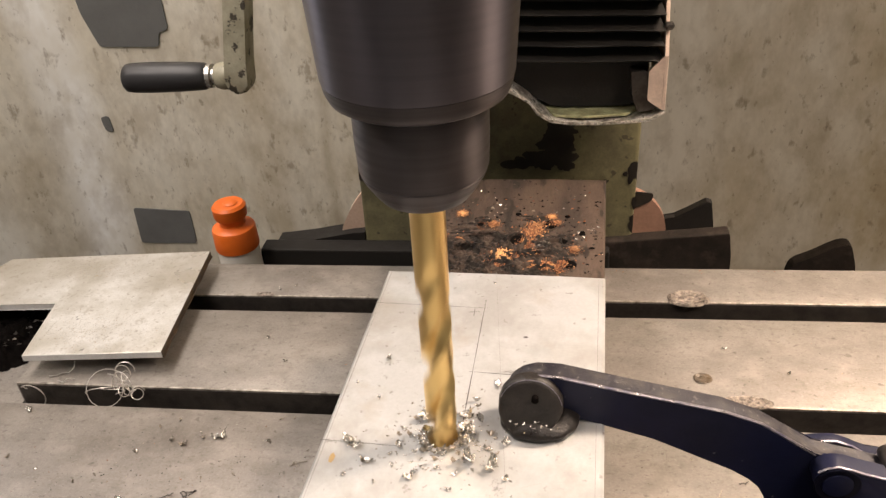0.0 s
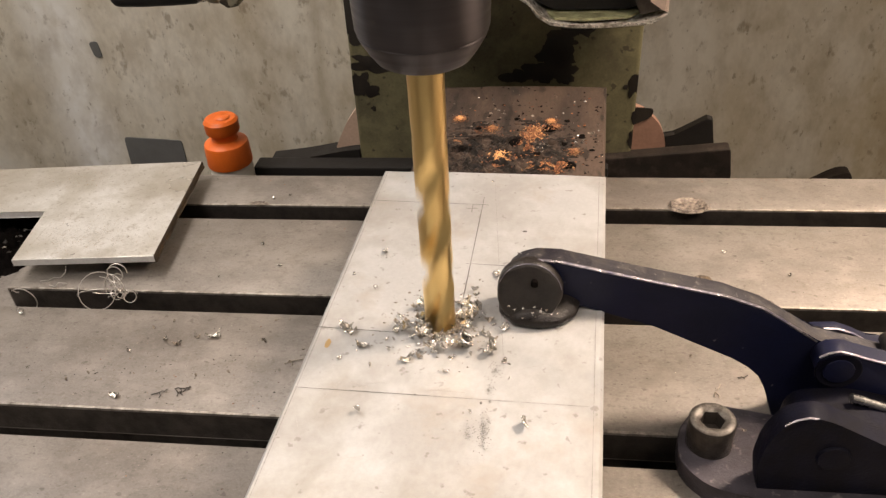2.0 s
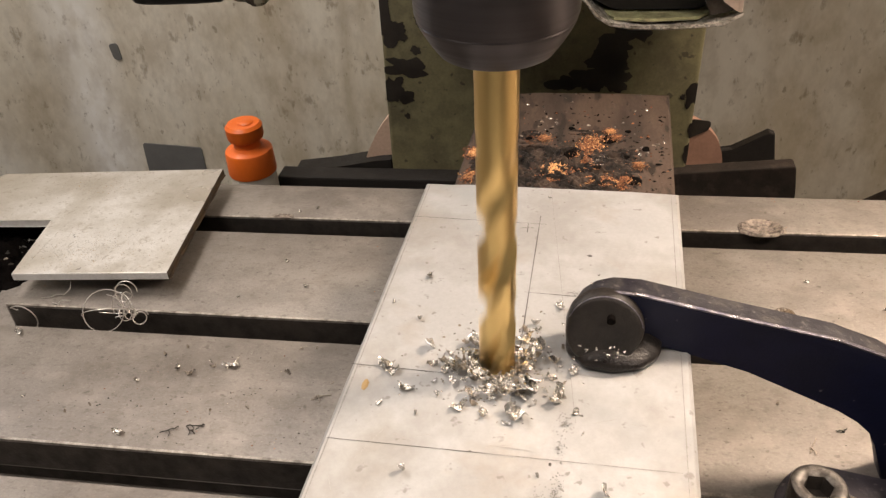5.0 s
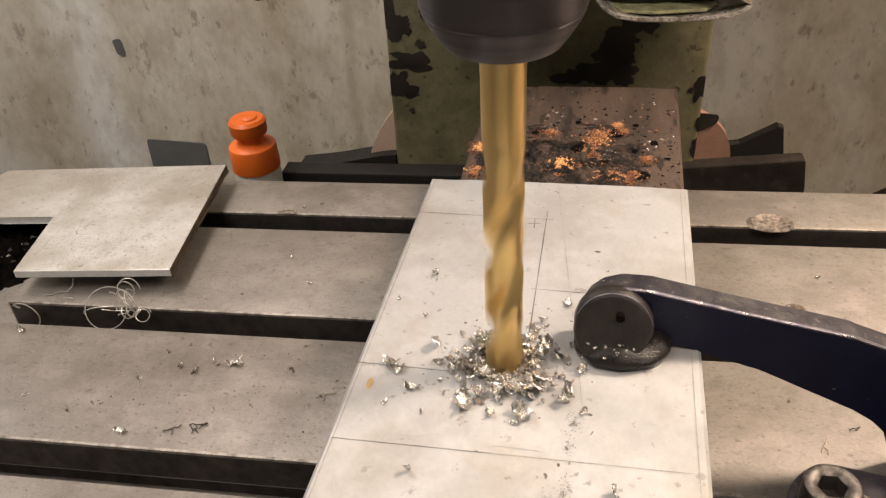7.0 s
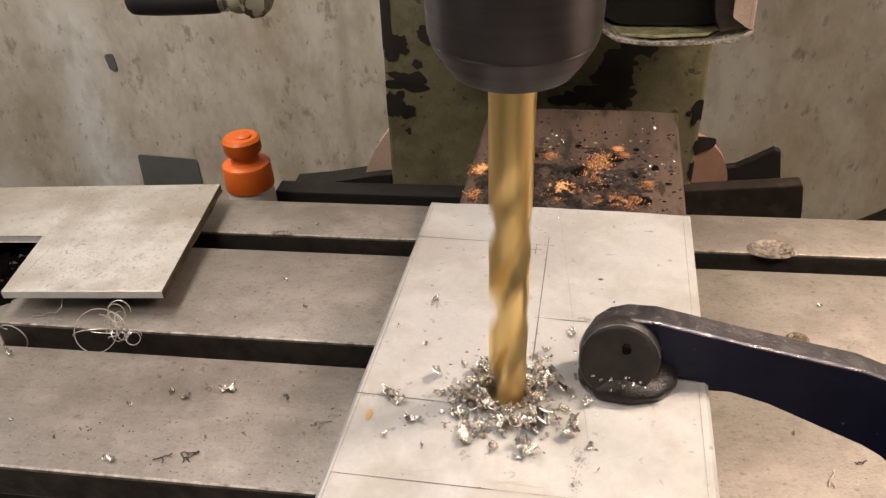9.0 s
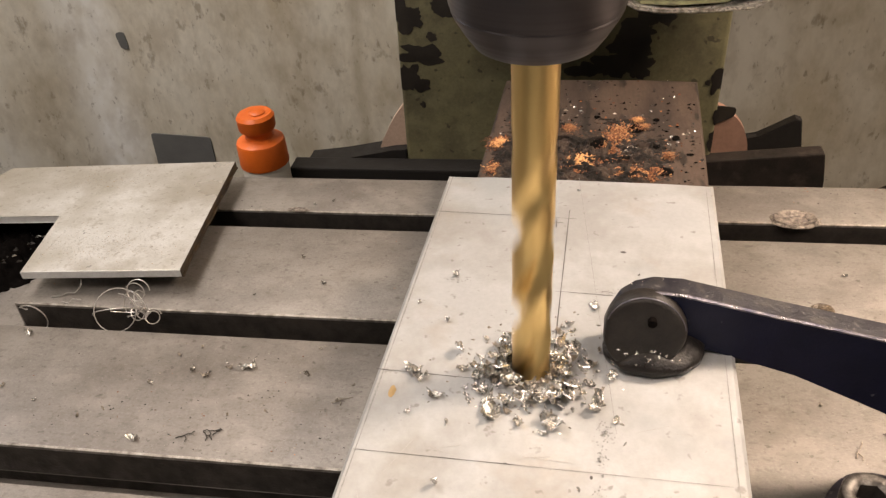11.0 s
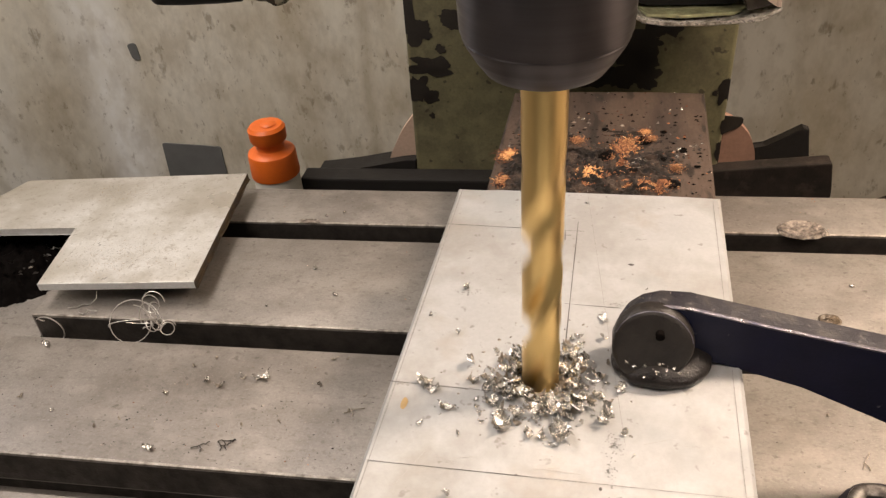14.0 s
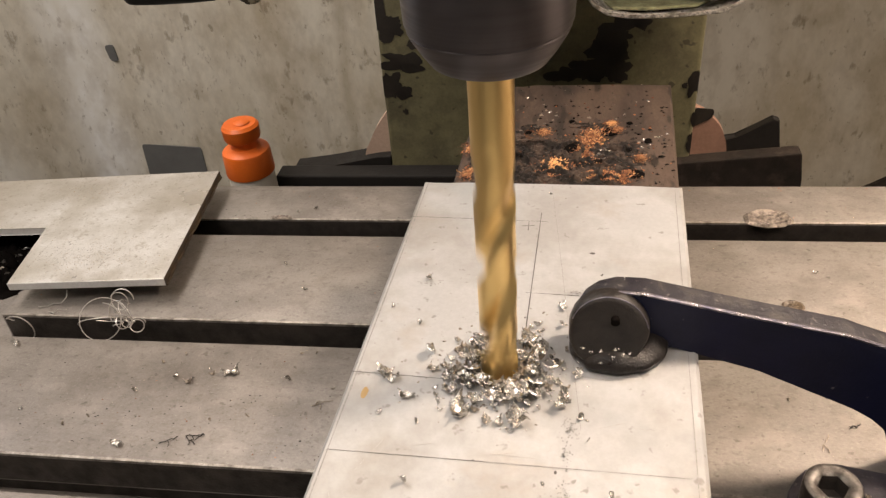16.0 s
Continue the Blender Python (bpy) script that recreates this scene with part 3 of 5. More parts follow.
def crank():
    c = thing("crank_handle", "cream chipped hand crank with black plastic grip", "hand crank", at=(0.006, 0, 0.0042))
    y = 0.59
    part("crank_arm", slab(rounded([(-0.2285, 0.043), (-0.2100, 0.039), (-0.2080, 0.062), (-0.1870, 0.175), (-0.2030, 0.175), (-0.2245, 0.066)], [0.008, 0.008, 0.01, 0.008, 0.008, 0.01], 4), y - 0.011, y + 0.009, "y", 0.003), CRANK, c, smooth=50)
    part("boss", lathe([(0.006, -0.2375), (0.0095, -0.2368), (0.0108, -0.233), (0.0108, -0.226), (0.008, -0.220)], 28, centre=(0, y, 0.0520), axis="x"), CRANK, c, smooth=40)
    part("collar", lathe([(0.0075, -0.2445), (0.0095, -0.2440), (0.0095, -0.2405), (0.0070, -0.2400), (0.0070, -0.2370)], 28, centre=(0, y, 0.0520), axis="x"), STEEL, c, "bright steel collar", smooth=40)
    part("grip", lathe([(0.004, -0.3130), (0.0098, -0.3128), (0.0112, -0.3112), (0.0117, -0.3070), (0.0121, -0.2920), (0.0116, -0.2650), (0.0106, -0.2470), (0.0090, -0.2446)], 36, centre=(0, y, 0.0520), axis="x"), GRIP, c, "black plastic grip", smooth=40)
    part("shaft", lathe([(0.009, -0.20), (0.009, -0.110)], 24, centre=(0, y, 0.160), axis="x"), STEEL, c, smooth=40)
    return c


crank()


def bottle():
    b = thing("squeeze_bottle", "white plastic bottle with an orange flip cap", "bottle", at=(-0.1975, 0.487, -0.30))
    z = 0.2950
    part("body", lathe([(0.030, 0.001), (0.033, 0.004), (0.034, 0.02), (0.034, 0.17), (0.026, 0.215), (0.0150, z - 0.052), (0.0152, z - 0.036), (0.0148, z - 0.0295), (0.012, z - 0.03)], 40), WHITE_PLASTIC, b, smooth=50)
    cap = part("cap", lathe([(0.0158, z - 0.0300), (0.0160, z - 0.0288), (0.0156, z - 0.0150), (0.0150, z - 0.0136), (0.0112, z - 0.0120), (0.0092, z - 0.0110), (0.0086, z - 0.0085), (0.0088, z - 0.0068), (0.0113, z - 0.0055), (0.0119, z - 0.0040), (0.0121, z + 0.0030), (0.0104, z + 0.0050), (0.004, z + 0.0058)], 48), ORANGE, b, "orange plastic cap", smooth=28)
    part("cap_tab", lathe([(0.003, z + 0.0052), (0.0052, z + 0.0060), (0.0040, z + 0.0068)], 20, centre=(0.002, -0.001, 0)), ORANGE, cap, smooth=40)
    return b


bottle()

# ---- the work on the table ----
TURN = radians(-2.4)


def turned(u, v, origin=(-0.046, 0.329)):
    """A point of the plate, u across from its far left corner, v towards the front."""
    return (origin[0] + u * math.cos(TURN) + v * math.sin(TURN), origin[1] + u * math.sin(TURN) - v * math.cos(TURN))


PLATE_TOP = 0.052


def wooden_block():
    w = thing("wooden_block", "dark oil-soaked wooden packing block with chewed holes", "wooden block")
    a, b_, c, d = (-0.0325, 0.4365), (0.0622, 0.4345), (0.046, 0.085), (-0.045, 0.085)
    part("block", drilled_plate([d, c, b_, a], 0.0, 0.0455, AXIS, 0.0066, 0.0012), WOOD, w, smooth=40)
    return w


wooden_block()


def aluminium_plate():
    p = thing("aluminium_plate", "pale milled aluminium plate with scribed layout lines", "metal plate")
    cs = [turned(0, 0.245), turned(0.1035, 0.245), turned(0.1035, 0), turned(0, 0)]
    part("plate", drilled_plate(cs, 0.0457, PLATE_TOP, AXIS, 0.0059, 0.0011), ALU, p, smooth=30)
    z = PLATE_TOP

    def line(a, b, w=0.0003, mat=SCRIBE):
        a, b = Vector(a), Vector(b)
        e = (b - a)
        s = Vector((-e.y, e.x)).normalized() * w / 2
        bm = bmesh.new()
        n = 14
        prev = None
        for i in range(n + 1):
            q = a + e * i / n
            k = 0.55 + 0.6 * noise.noise((q.x * 300, q.y * 300, a.x * 70))
            now = [bm.verts.new((*(q + s * k), z + 0.00012)), bm.verts.new((*(q - s * k), z + 0.00012))]
            if prev:
                bm.faces.new((prev[0], prev[1], now[1], now[0]))
            prev = now
        part("scribed_line", bm, mat, p)
    line((-0.0475, 0.3015), (0.006, 0.2985), 0.0004)
    line((0.0035, 0.3045), (0.0010, 0.222), 0.0005)
    line((0.0005, 0.2556), (0.0190, 0.2543), 0.0004)
    line((-0.0510, 0.2153), (-0.0215, 0.2136), 0.0004)
    line((-0.0505, 0.1846), (-0.006, 0.1832), 0.0003)
    line((-0.006, 0.1832), (0.047, 0.1814), 0.00035, SMUDGE)
    line((0.0065, 0.3275), (0.0190, 0.1960), 0.0002, SMUDGE)
    line((-0.0035, 0.2955), (0.0012, 0.2957), 0.0005)
    line((-0.0010, 0.2925), (-0.0010, 0.2990), 0.0005)
    line(turned(0.0020, 0.002), turned(0.0020, 0.24), 0.0007, SMUDGE)
    line(turned(0.1005, 0.002), turned(0.1005, 0.24), 0.0004, SMUDGE)

    scratch = random.Random(41)
    for k in range(16):
        u, v = scratch.uniform(0.006, 0.095), scratch.uniform(0.01, 0.19)
        a, ln = scratch.uniform(-0.5, 0.5) + (1.57 if k % 4 == 0 else 0), scratch.uniform(0.004, 0.016)
        p0 = turned(u, v)
        line(p0, (p0[0] + ln * math.cos(a), p0[1] + ln * math.sin(a)), scratch.uniform(0.00012, 0.00026), SCRATCH)

    def spot(name, x, y, rx, ry, mat, seed):
        bm = bmesh.new()
        c0 = bm.verts.new((x, y, z + 0.0002))
        ring = [bm.verts.new((x + rx * math.cos(t) * (1 + 0.5 * noise.noise((t * 1.5, seed, 0))), y + ry * math.sin(t) * (1 + 0.5 * noise.noise((t * 1.5, seed, 5))), z + 0.0001)) for t in [2 * math.pi * i / 16 for i in range(16)]]
        for i in range(16):
            bm.faces.new((c0, ring[i], ring[(i + 1) % 16]))
        part(name, bm, mat, p)
    spot("stain", -0.0445, 0.2065, 0.0010, 0.0024, STAIN, 1)
    for i, (x, y, rx, ry) in enumerate(((0.0225, 0.2785, 0.0010, 0.0006), (-0.0095, 0.1835, 0.0004, 0.0003), (0.0125, 0.181, 0.0004, 0.0006))):
        spot("smudge", x, y, rx, ry, SCRIBE, 8 + i)
    return p


aluminium_plate()


def offcut():
    o = thing("aluminium_offcut", "stained L-shaped aluminium plate offcut with sawn edge", "metal plate")
    pts = [(-0.325, 0.3435), (-0.2475, 0.3495), (-0.2415, 0.3035), (-0.1665, 0.3095), (-0.1765, 0.4055), (-0.3025, 0.3945)]
    bm = slab(pts, 0.0082, 0.0122, "z", 0.0004)
    bmesh.ops.recalc_face_normals(bm, faces=bm.faces)
    for f in bm.faces:
        c = f.calc_center_median()
        if f.normal.x > 0.8 and c.x > -0.2:
            f.material_index = 1
        elif f.normal.y < -0.8:
            f.material_index = 2
    part("sheet", bm, [ALU_OLD, SAW_EDGE, BRIGHT_EDGE], o)
    burr = [(-0.1662 - 0.0100 * k / 12, 0.3100 + 0.0950 * k / 12, 0.0084 + 0.0004 * (k % 3)) for k in range(13)]
    part("sawn_burr", tube(burr, 0.0006, 5), SAW_EDGE, o, "dark rough sawn edge")
    return o


offcut()
tagged(part("packing_piece", box(-0.225, -0.185, 0.335, 0.361, 0.0, 0.0082, 0.0005), OIL_AND_SHADE), "dark steel packing piece under the offcut", "packing piece")


def clamp():
    c = thing("hold_down_clamp", "dark blue lever clamp with worn edges holding the plate", "clamp")
    y0, y1 = 0.2290, 0.2370
    top = [(0.0170, 0.0680), (0.0178, 0.0730), (0.0203, 0.0780), (0.0240, 0.0812), (0.0290, 0.0828), (0.0370, 0.0822), (0.0600, 0.0765), (0.0930, 0.0690), (0.1060, 0.0640), (0.1160, 0.0570), (0.1260, 0.0500), (0.1400, 0.0465), (0.1550, 0.0420), (0.1750, 0.0380)]
    low = [(0.1750, 0.0050), (0.1200, 0.0050), (0.1165, 0.0110), (0.1125, 0.0255), (0.1095, 0.0315), (0.1050, 0.0360), (0.0985, 0.0395), (0.0700, 0.0535), (0.0450, 0.0625), (0.0400, 0.0590), (0.0250, 0.0590), (0.0190, 0.0625)]
    top = [(0.0330 + (x - 0.0330) * 1.0306, 0.2516 + (z - 0.2550) * 1.0306) for x, z in top]
    low = [(0.0330 + (x - 0.0330) * 1.0306, 0.2530 + (z - 0.2550) * 1.0306) for x, z in low]
    arm = part("arm", slab(top + low, y0, y1, "y", 0.0007), [BLUE, WORN_TOP], c, smooth=35)
    for f in arm.data.polygons:
        if f.normal.z > 0.55:
            f.material_index = 1
    part("worn_edge", tube([(x, y0 + 0.0004, z - 0.0002) for x, z in top[3:11]], 0.0006, 6), BARE, c, "bare metal worn edge")
    cx, cz = 0.0268, 0.0640
    prof = [(0.0008, 0.2212), (0.004, 0.2212), (0.0078, 0.2213), (0.0100, 0.2214), (0.0108, 0.2216), (0.0113, 0.2221), (0.0116, 0.2232), (0.0116, 0.2256), (0.0110, 0.2268)]
    bm = lathe(prof, 56, centre=(cx, 0, cz), axis="y")
    for v in bm.verts:
        d = v.co.z - cz
        v.co.x += 0.10 * d * (1 if d < 0 else -0.4) + 0.0002 * noise.noise(v.co * 400)
        v.co.z = cz + d * 0.93
        v.co.y += 0.0010 + d * 0.30 + 0.00025 * noise.noise(v.co * 260)
        v.co.z = max(PLATE_TOP, v.co.z)
    pad = part("swivel_pad", bm, BLACK_PAD, c, "black oily round swivel pad", smooth=50)
    base = lathe([(0.0126, 0.0), (0.0138, 0.0010), (0.0142, 0.0026), (0.0141, 0.0033), (0.0135, 0.0039), (0.0121, 0.0049), (0.0100, 0.0060), (0.0080, 0.0064)], 64, centre=(0.0300, 0.2280, PLATE_TOP))
    for v in base.verts:
        h = v.co.z - PLATE_TOP
        a = math.atan2(v.co.y - 0.2280, v.co.x - 0.0300)
        lobe = 1 + 0.05 * math.sin(2 * a + 0.6) + 0.07 * noise.noise((math.cos(a) * 2.2, math.sin(a) * 2.2, 4)) + 0.02 * noise.noise((math.cos(a) * 7, math.sin(a) * 7, h * 300))
        v.co.x = 0.0300 + (v.co.x - 0.0300) * lobe
        v.co.y = 0.2280 + (v.co.y - 0.2280) * 0.82 * lobe
        v.co.z += h * 0.14 * math.sin(a * 3 + 1.0)
    part("pad_skirt", base, WET_PAD, pad, "wet black pad skirt", smooth=60)
    part("pad_rim", tube([(cx + 0.0112 * math.cos(t) + 0.10 * 0.0112 * math.sin(t) * (1 if math.sin(t) < 0 else -0.4) * 1.0, 0.2230 + 0.30 * 0.0112 * math.sin(t), cz + 0.93 * 0.0112 * math.sin(t)) for t in [0.15 + 2.6 * i / 24 for i in range(25)]], 0.00022, 5), BARE, pad, "thin worn bright rim")
    # raised black disc paints the shade of a small recess in the pad
    part("pad_pin", lathe([(0.0006, 0.2220), (0.0009, 0.2219), (0.0013, 0.2221), (0.0013, 0.2270)], 16, centre=(0.0284, 0.0001, 0.0684), axis="y"), CHAR, pad, "black disc with the shade of a small hole")
    # link plates and body behind the pivot
    part("link", slab(rounded([(0.1268, 0.0340), (0.1285, 0.0405), (0.1345, 0.0428), (0.1420, 0.0400), (0.1520, 0.0372), (0.1850, 0.0310), (0.1850, 0.0060), (0.1560, 0.0130), (0.1350, 0.0225)], [0.006, 0.006, 0.006, 0.004, 0.004, 0, 0, 0.003, 0.008], 4), 0.2215, 0.2288, "y", 0.0007), BLUE, c, smooth=35)
    part("worn_edge", tube([(0.1282, 0.2217, 0.0392), (0.1308, 0.2217, 0.0413), (0.1345, 0.2217, 0.0424), (0.1390, 0.2217, 0.0411), (0.1440, 0.2217, 0.0393), (0.1520, 0.2217, 0.0371), (0.1680, 0.2217, 0.0341)], 0.0005, 6), BARE, c, "bare metal worn edge", smooth=60)
    leaf = [(0.1260, 0.0375), (0.1310, 0.0388), (0.1380, 0.0392), (0.1440, 0.0370), (0.1500, 0.0330), (0.1580, 0.0325), (0.1850, 0.0300)]
    part("rear_link", slab(leaf + [(0.1850, 0.0120), (0.1260, 0.0150)], 0.2372, 0.2420, "y", 0.0007), BLUE, c, smooth=35)
    part("worn_edge", tube([(x, 0.2374, z + 0.0001) for x, z in leaf[1:]], 0.0005, 6), BARE, c, "bare metal worn edge", smooth=60)
    part("toggle_roller", lathe([(0.0018, 0.2230), (0.0034, 0.2235), (0.0036, 0.2300), (0.0034, 0.2368), (0.0018, 0.2370)], 20, centre=(0.1560, 0, 0.0362), axis="y"), BOLT, c, smooth=40)
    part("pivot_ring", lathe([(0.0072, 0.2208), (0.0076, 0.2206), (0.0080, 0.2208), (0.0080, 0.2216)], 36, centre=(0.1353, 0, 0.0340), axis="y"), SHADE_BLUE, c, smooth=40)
    part("pivot_pin", lathe([(0.003, 0.2200), (0.0052, 0.2203), (0.0056, 0.2215), (0.0056, 0.2230)], 28, centre=(0.1353, 0, 0.0340), axis="y"), BLUE, c, smooth=40)
    # cheek, rear block and lower pin have their shade in the paint colour
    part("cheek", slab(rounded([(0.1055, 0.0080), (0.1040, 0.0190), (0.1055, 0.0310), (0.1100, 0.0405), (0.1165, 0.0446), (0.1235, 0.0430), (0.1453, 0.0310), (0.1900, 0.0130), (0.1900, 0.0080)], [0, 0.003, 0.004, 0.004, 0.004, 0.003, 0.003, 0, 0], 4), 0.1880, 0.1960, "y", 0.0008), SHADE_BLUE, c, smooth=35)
    part("worn_edge", tube([(0.1098, 0.1884, 0.0398), (0.1130, 0.1884, 0.0424), (0.1165, 0.1884, 0.0439), (0.1200, 0.1884, 0.0434)], 0.0004, 6), BARE, c, "bare metal worn edge", smooth=60)
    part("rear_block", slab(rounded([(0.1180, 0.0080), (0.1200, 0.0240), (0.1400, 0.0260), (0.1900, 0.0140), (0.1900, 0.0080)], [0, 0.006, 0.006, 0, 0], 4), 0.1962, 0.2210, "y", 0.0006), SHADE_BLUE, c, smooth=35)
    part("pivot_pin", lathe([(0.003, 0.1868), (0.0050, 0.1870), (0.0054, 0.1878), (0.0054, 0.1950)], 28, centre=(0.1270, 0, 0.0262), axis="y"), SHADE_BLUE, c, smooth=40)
    # bright tube added in place of the whitish wire chips in this gap
    part("link_rod", tube([(0.1385, 0.213, 0.0290), (0.150, 0.2135, 0.0245), (0.175, 0.214, 0.0160)], 0.0016, 8), STEEL, c, "pale strand for wire-like chips", smooth=60)
    part("foot", slab(rounded([(0.0805, 0.198), (0.0815, 0.215), (0.0935, 0.2275), (0.120, 0.222), (0.150, 0.222), (0.150, 0.185), (0.115, 0.182), (0.090, 0.187)], [0.005, 0.007, 0.006, 0.003, 0, 0, 0.004, 0.007], 4), 0.0, 0.0085, "z", 0.0009), FOOT, c, "grey painted slotted foot", smooth=40)
    return c


clamp()


def cap_screw():
    s = thing("cap_screw", "dark socket-head cap screw with bright worn rim", "bolt", at=(0.0922, 0.2078, 0.0085))
    r, h = 0.0083, 0.0125
    part("head", lathe([(r, 0.0), (r, h - 0.0008), (r - 0.0003, h - 0.0003)], 48, lid=False), BOLT, s, smooth=40)
    bm = bmesh.new()
    seg = 48
    hexr = 0.0044

    def hexp(a):
        k = (a % (math.pi / 3)) - math.pi / 6
        return hexr * math.cos(math.pi / 6) / math.cos(k)
    rings = []
    for f in ((r - 0.0003, h - 0.0003), (r - 0.0010, h + 0.0002), (r - 0.0024, h + 0.0001), (hexr + 0.0005, h - 0.0002), (None, h - 0.0010)):
        ring = []
        for i in range(seg):
            a = 2 * math.pi * i / seg
            rr = f[0] if f[0] else hexp(a)
            ring.append(bm.verts.new((rr * math.cos(a), rr * math.sin(a), f[1])))
        rings.append(ring)
    for a, b in zip(rings, rings[1:]):
        for i in range(seg):
            bm.faces.new((a[i], a[(i + 1) % seg], b[(i + 1) % seg], b[i]))
    part("rim", bm, BOLT_RIM, s, "bright worn rim", smooth=50)
    bm = bmesh.new()
    walls = [[bm.verts.new((hexp(2 * math.pi * i / seg) * math.cos(2 * math.pi * i / seg), hexp(2 * math.pi * i / seg) * math.sin(2 * math.pi * i / seg), z)) for i in range(seg)] for z in (h - 0.0009, h - 0.007)]
    for i in range(seg):
        bm.faces.new((walls[0][i], walls[0][(i + 1) % seg], walls[1][(i + 1) % seg], walls[1][i]))
    bm.faces.new(walls[1])
    # the recess's shade is put into its dark colour
    part("hex_socket", bm, OIL_AND_SHADE, s, "deep dark hexagon socket")
    return s


cap_screw()


# ---- spindle with the drill ----
def spindle():
    s = thing("drill_chuck", "dark grey steel drill chuck on the machine spindle", "drill chuck", at=(AXIS[0], AXIS[1], 0))
    part("chuck_body", lathe([(0.0262, 0.1936), (0.0270, 0.1938), (0.0272, 0.1945), (0.0279, 0.2050), (0.0289, 0.2200), (0.0296, 0.2350), (0.0302, 0.2550), (0.0304, 0.37)], 64), CHUCK, s, smooth=40)
    part("chuck_lip", lathe([(0.0185, 0.1872), (0.0238, 0.1875), (0.0254, 0.1885), (0.0265, 0.1910), (0.0269, 0.1936), (0.0250, 0.1940)], 64), NOSE, s, "dark rounded lower lip", smooth=40)
    part("chuck_nose", lathe([(0.0062, 0.1560), (0.0130, 0.1556), (0.0139, 0.1561), (0.0160, 0.1590), (0.0181, 0.1625), (0.0188, 0.1640), (0.0187, 0.1644), (0.0193, 0.1658), (0.0197, 0.1750), (0.0196, 0.1860), (0.0190, 0.1883)], 64), NOSE, s, smooth=30)
    return s


CHUCK_THING = spindle()


def twist_drill():
    d = thing("twist_drill", "gold titanium-coated twist drill with spiral flutes", "drill bit", at=(AXIS[0], AXIS[1], 0))
    bm = bmesh.new()
    R, n, pitch = 0.0056, 56, 0.056
    z0, z1 = 0.0500, 0.160
    rows = []
    steps = 150
    for k in range(steps + 1):
        z = z0 + (z1 - z0) * k / steps
        tw = 2 * math.pi * (z - z0) / pitch
        fade = min(1.0, max(0.0, (0.136 - z) / 0.034)) ** 1.3
        ring = []
        for i in range(n):
            a = 2 * math.pi * i / n
            ph = (a % math.pi) / math.pi
            if ph < 0.50:
                r = R if ph < 0.06 else R * 0.965
            else:
                q = (ph - 0.50) / 0.50
                r = R * (1 - (0.62 * math.sin(math.pi * q) ** 0.8) * fade)
            if ph < 0.50 and fade < 1:
                r = R * (0.965 + 0.035 * (1 - fade)) if ph >= 0.06 else R
            ring.append(bm.verts.new((r * math.cos(a + tw), r * math.sin(a + tw), z)))
        rows.append(ring)
    for a, b in zip(rows, rows[1:]):
        for i in range(n):
            bm.faces.new((a[i], a[(i + 1) % n], b[(i + 1) % n], b[i]))
    tip = bm.verts.new((0, 0, z0 - 0.0032))
    for i in range(n):
        bm.faces.new((rows[0][(i + 1) % n], rows[0][i], tip))
    part("fluted_body", bm, GOLD, d, smooth=45)
    part("shank", lathe([(0.00562, 0.1478), (0.00566, 0.1485), (0.00566, 0.175)], 48), GOLD, d, smooth=40)
    return d


DRILL = twist_drill()

# ---- chips and swarf ----


def chip_mesh(name, seed, mat):
    """One torn curl of metal: a short twisted ribbon with thickness."""
    r = random.Random(seed)
    bm = bmesh.new()
    n = 6
    rad, turn, w, rise = r.uniform(0.5, 0.95), r.uniform(0.9, 3.0), r.uniform(0.8, 1.5), r.uniform(0.1, 0.6)
    rows = []
    for i in range(n + 1):
        t = i / n
        a = turn * t
        ww = w * (0.35 + 0.65 * math.sin(math.pi * (0.15 + 0.8 * t))) * r.uniform(0.7, 1.2)
        c = Vector((rad * math.cos(a), rad * math.sin(a), rise * t))
        side = Vector((0.5 * math.cos(a), 0.5 * math.sin(a), 0.85))
        nrm = Vector((math.cos(a), math.sin(a), -0.5)).normalized() * 0.07
        rows.append([bm.verts.new(c + s * side * ww + o * nrm) for s, o in ((-0.5, 1), (0.5, 1), (0.5, -1), (-0.5, -1))])
    for a, b in zip(rows, rows[1:]):
        for k in range(4):
            bm.faces.new((a[k], a[(k + 1) % 4], b[(k + 1) % 4], b[k]))
    bm.faces.new(rows[0])
    bm.faces.new(rows[-1])
    bmesh.ops.translate(bm, verts=bm.verts, vec=-sum((v.co for v in bm.verts), Vector()) / len(bm.verts))
    bmesh.ops.scale(bm, verts=bm.verts, vec=(0.0016, 0.0016, 0.0016))
    lo = min(v.co.z for v in bm.verts)
    bmesh.ops.translate(bm, verts=bm.verts, vec=(0, 0, -lo))
    bmesh.ops.recalc_face_normals(bm, faces=bm.faces)
    me = bpy.data.meshes.new(name)
    bm.to_mesh(me)
    bm.free()
    me.materials.append(mat)
    return me


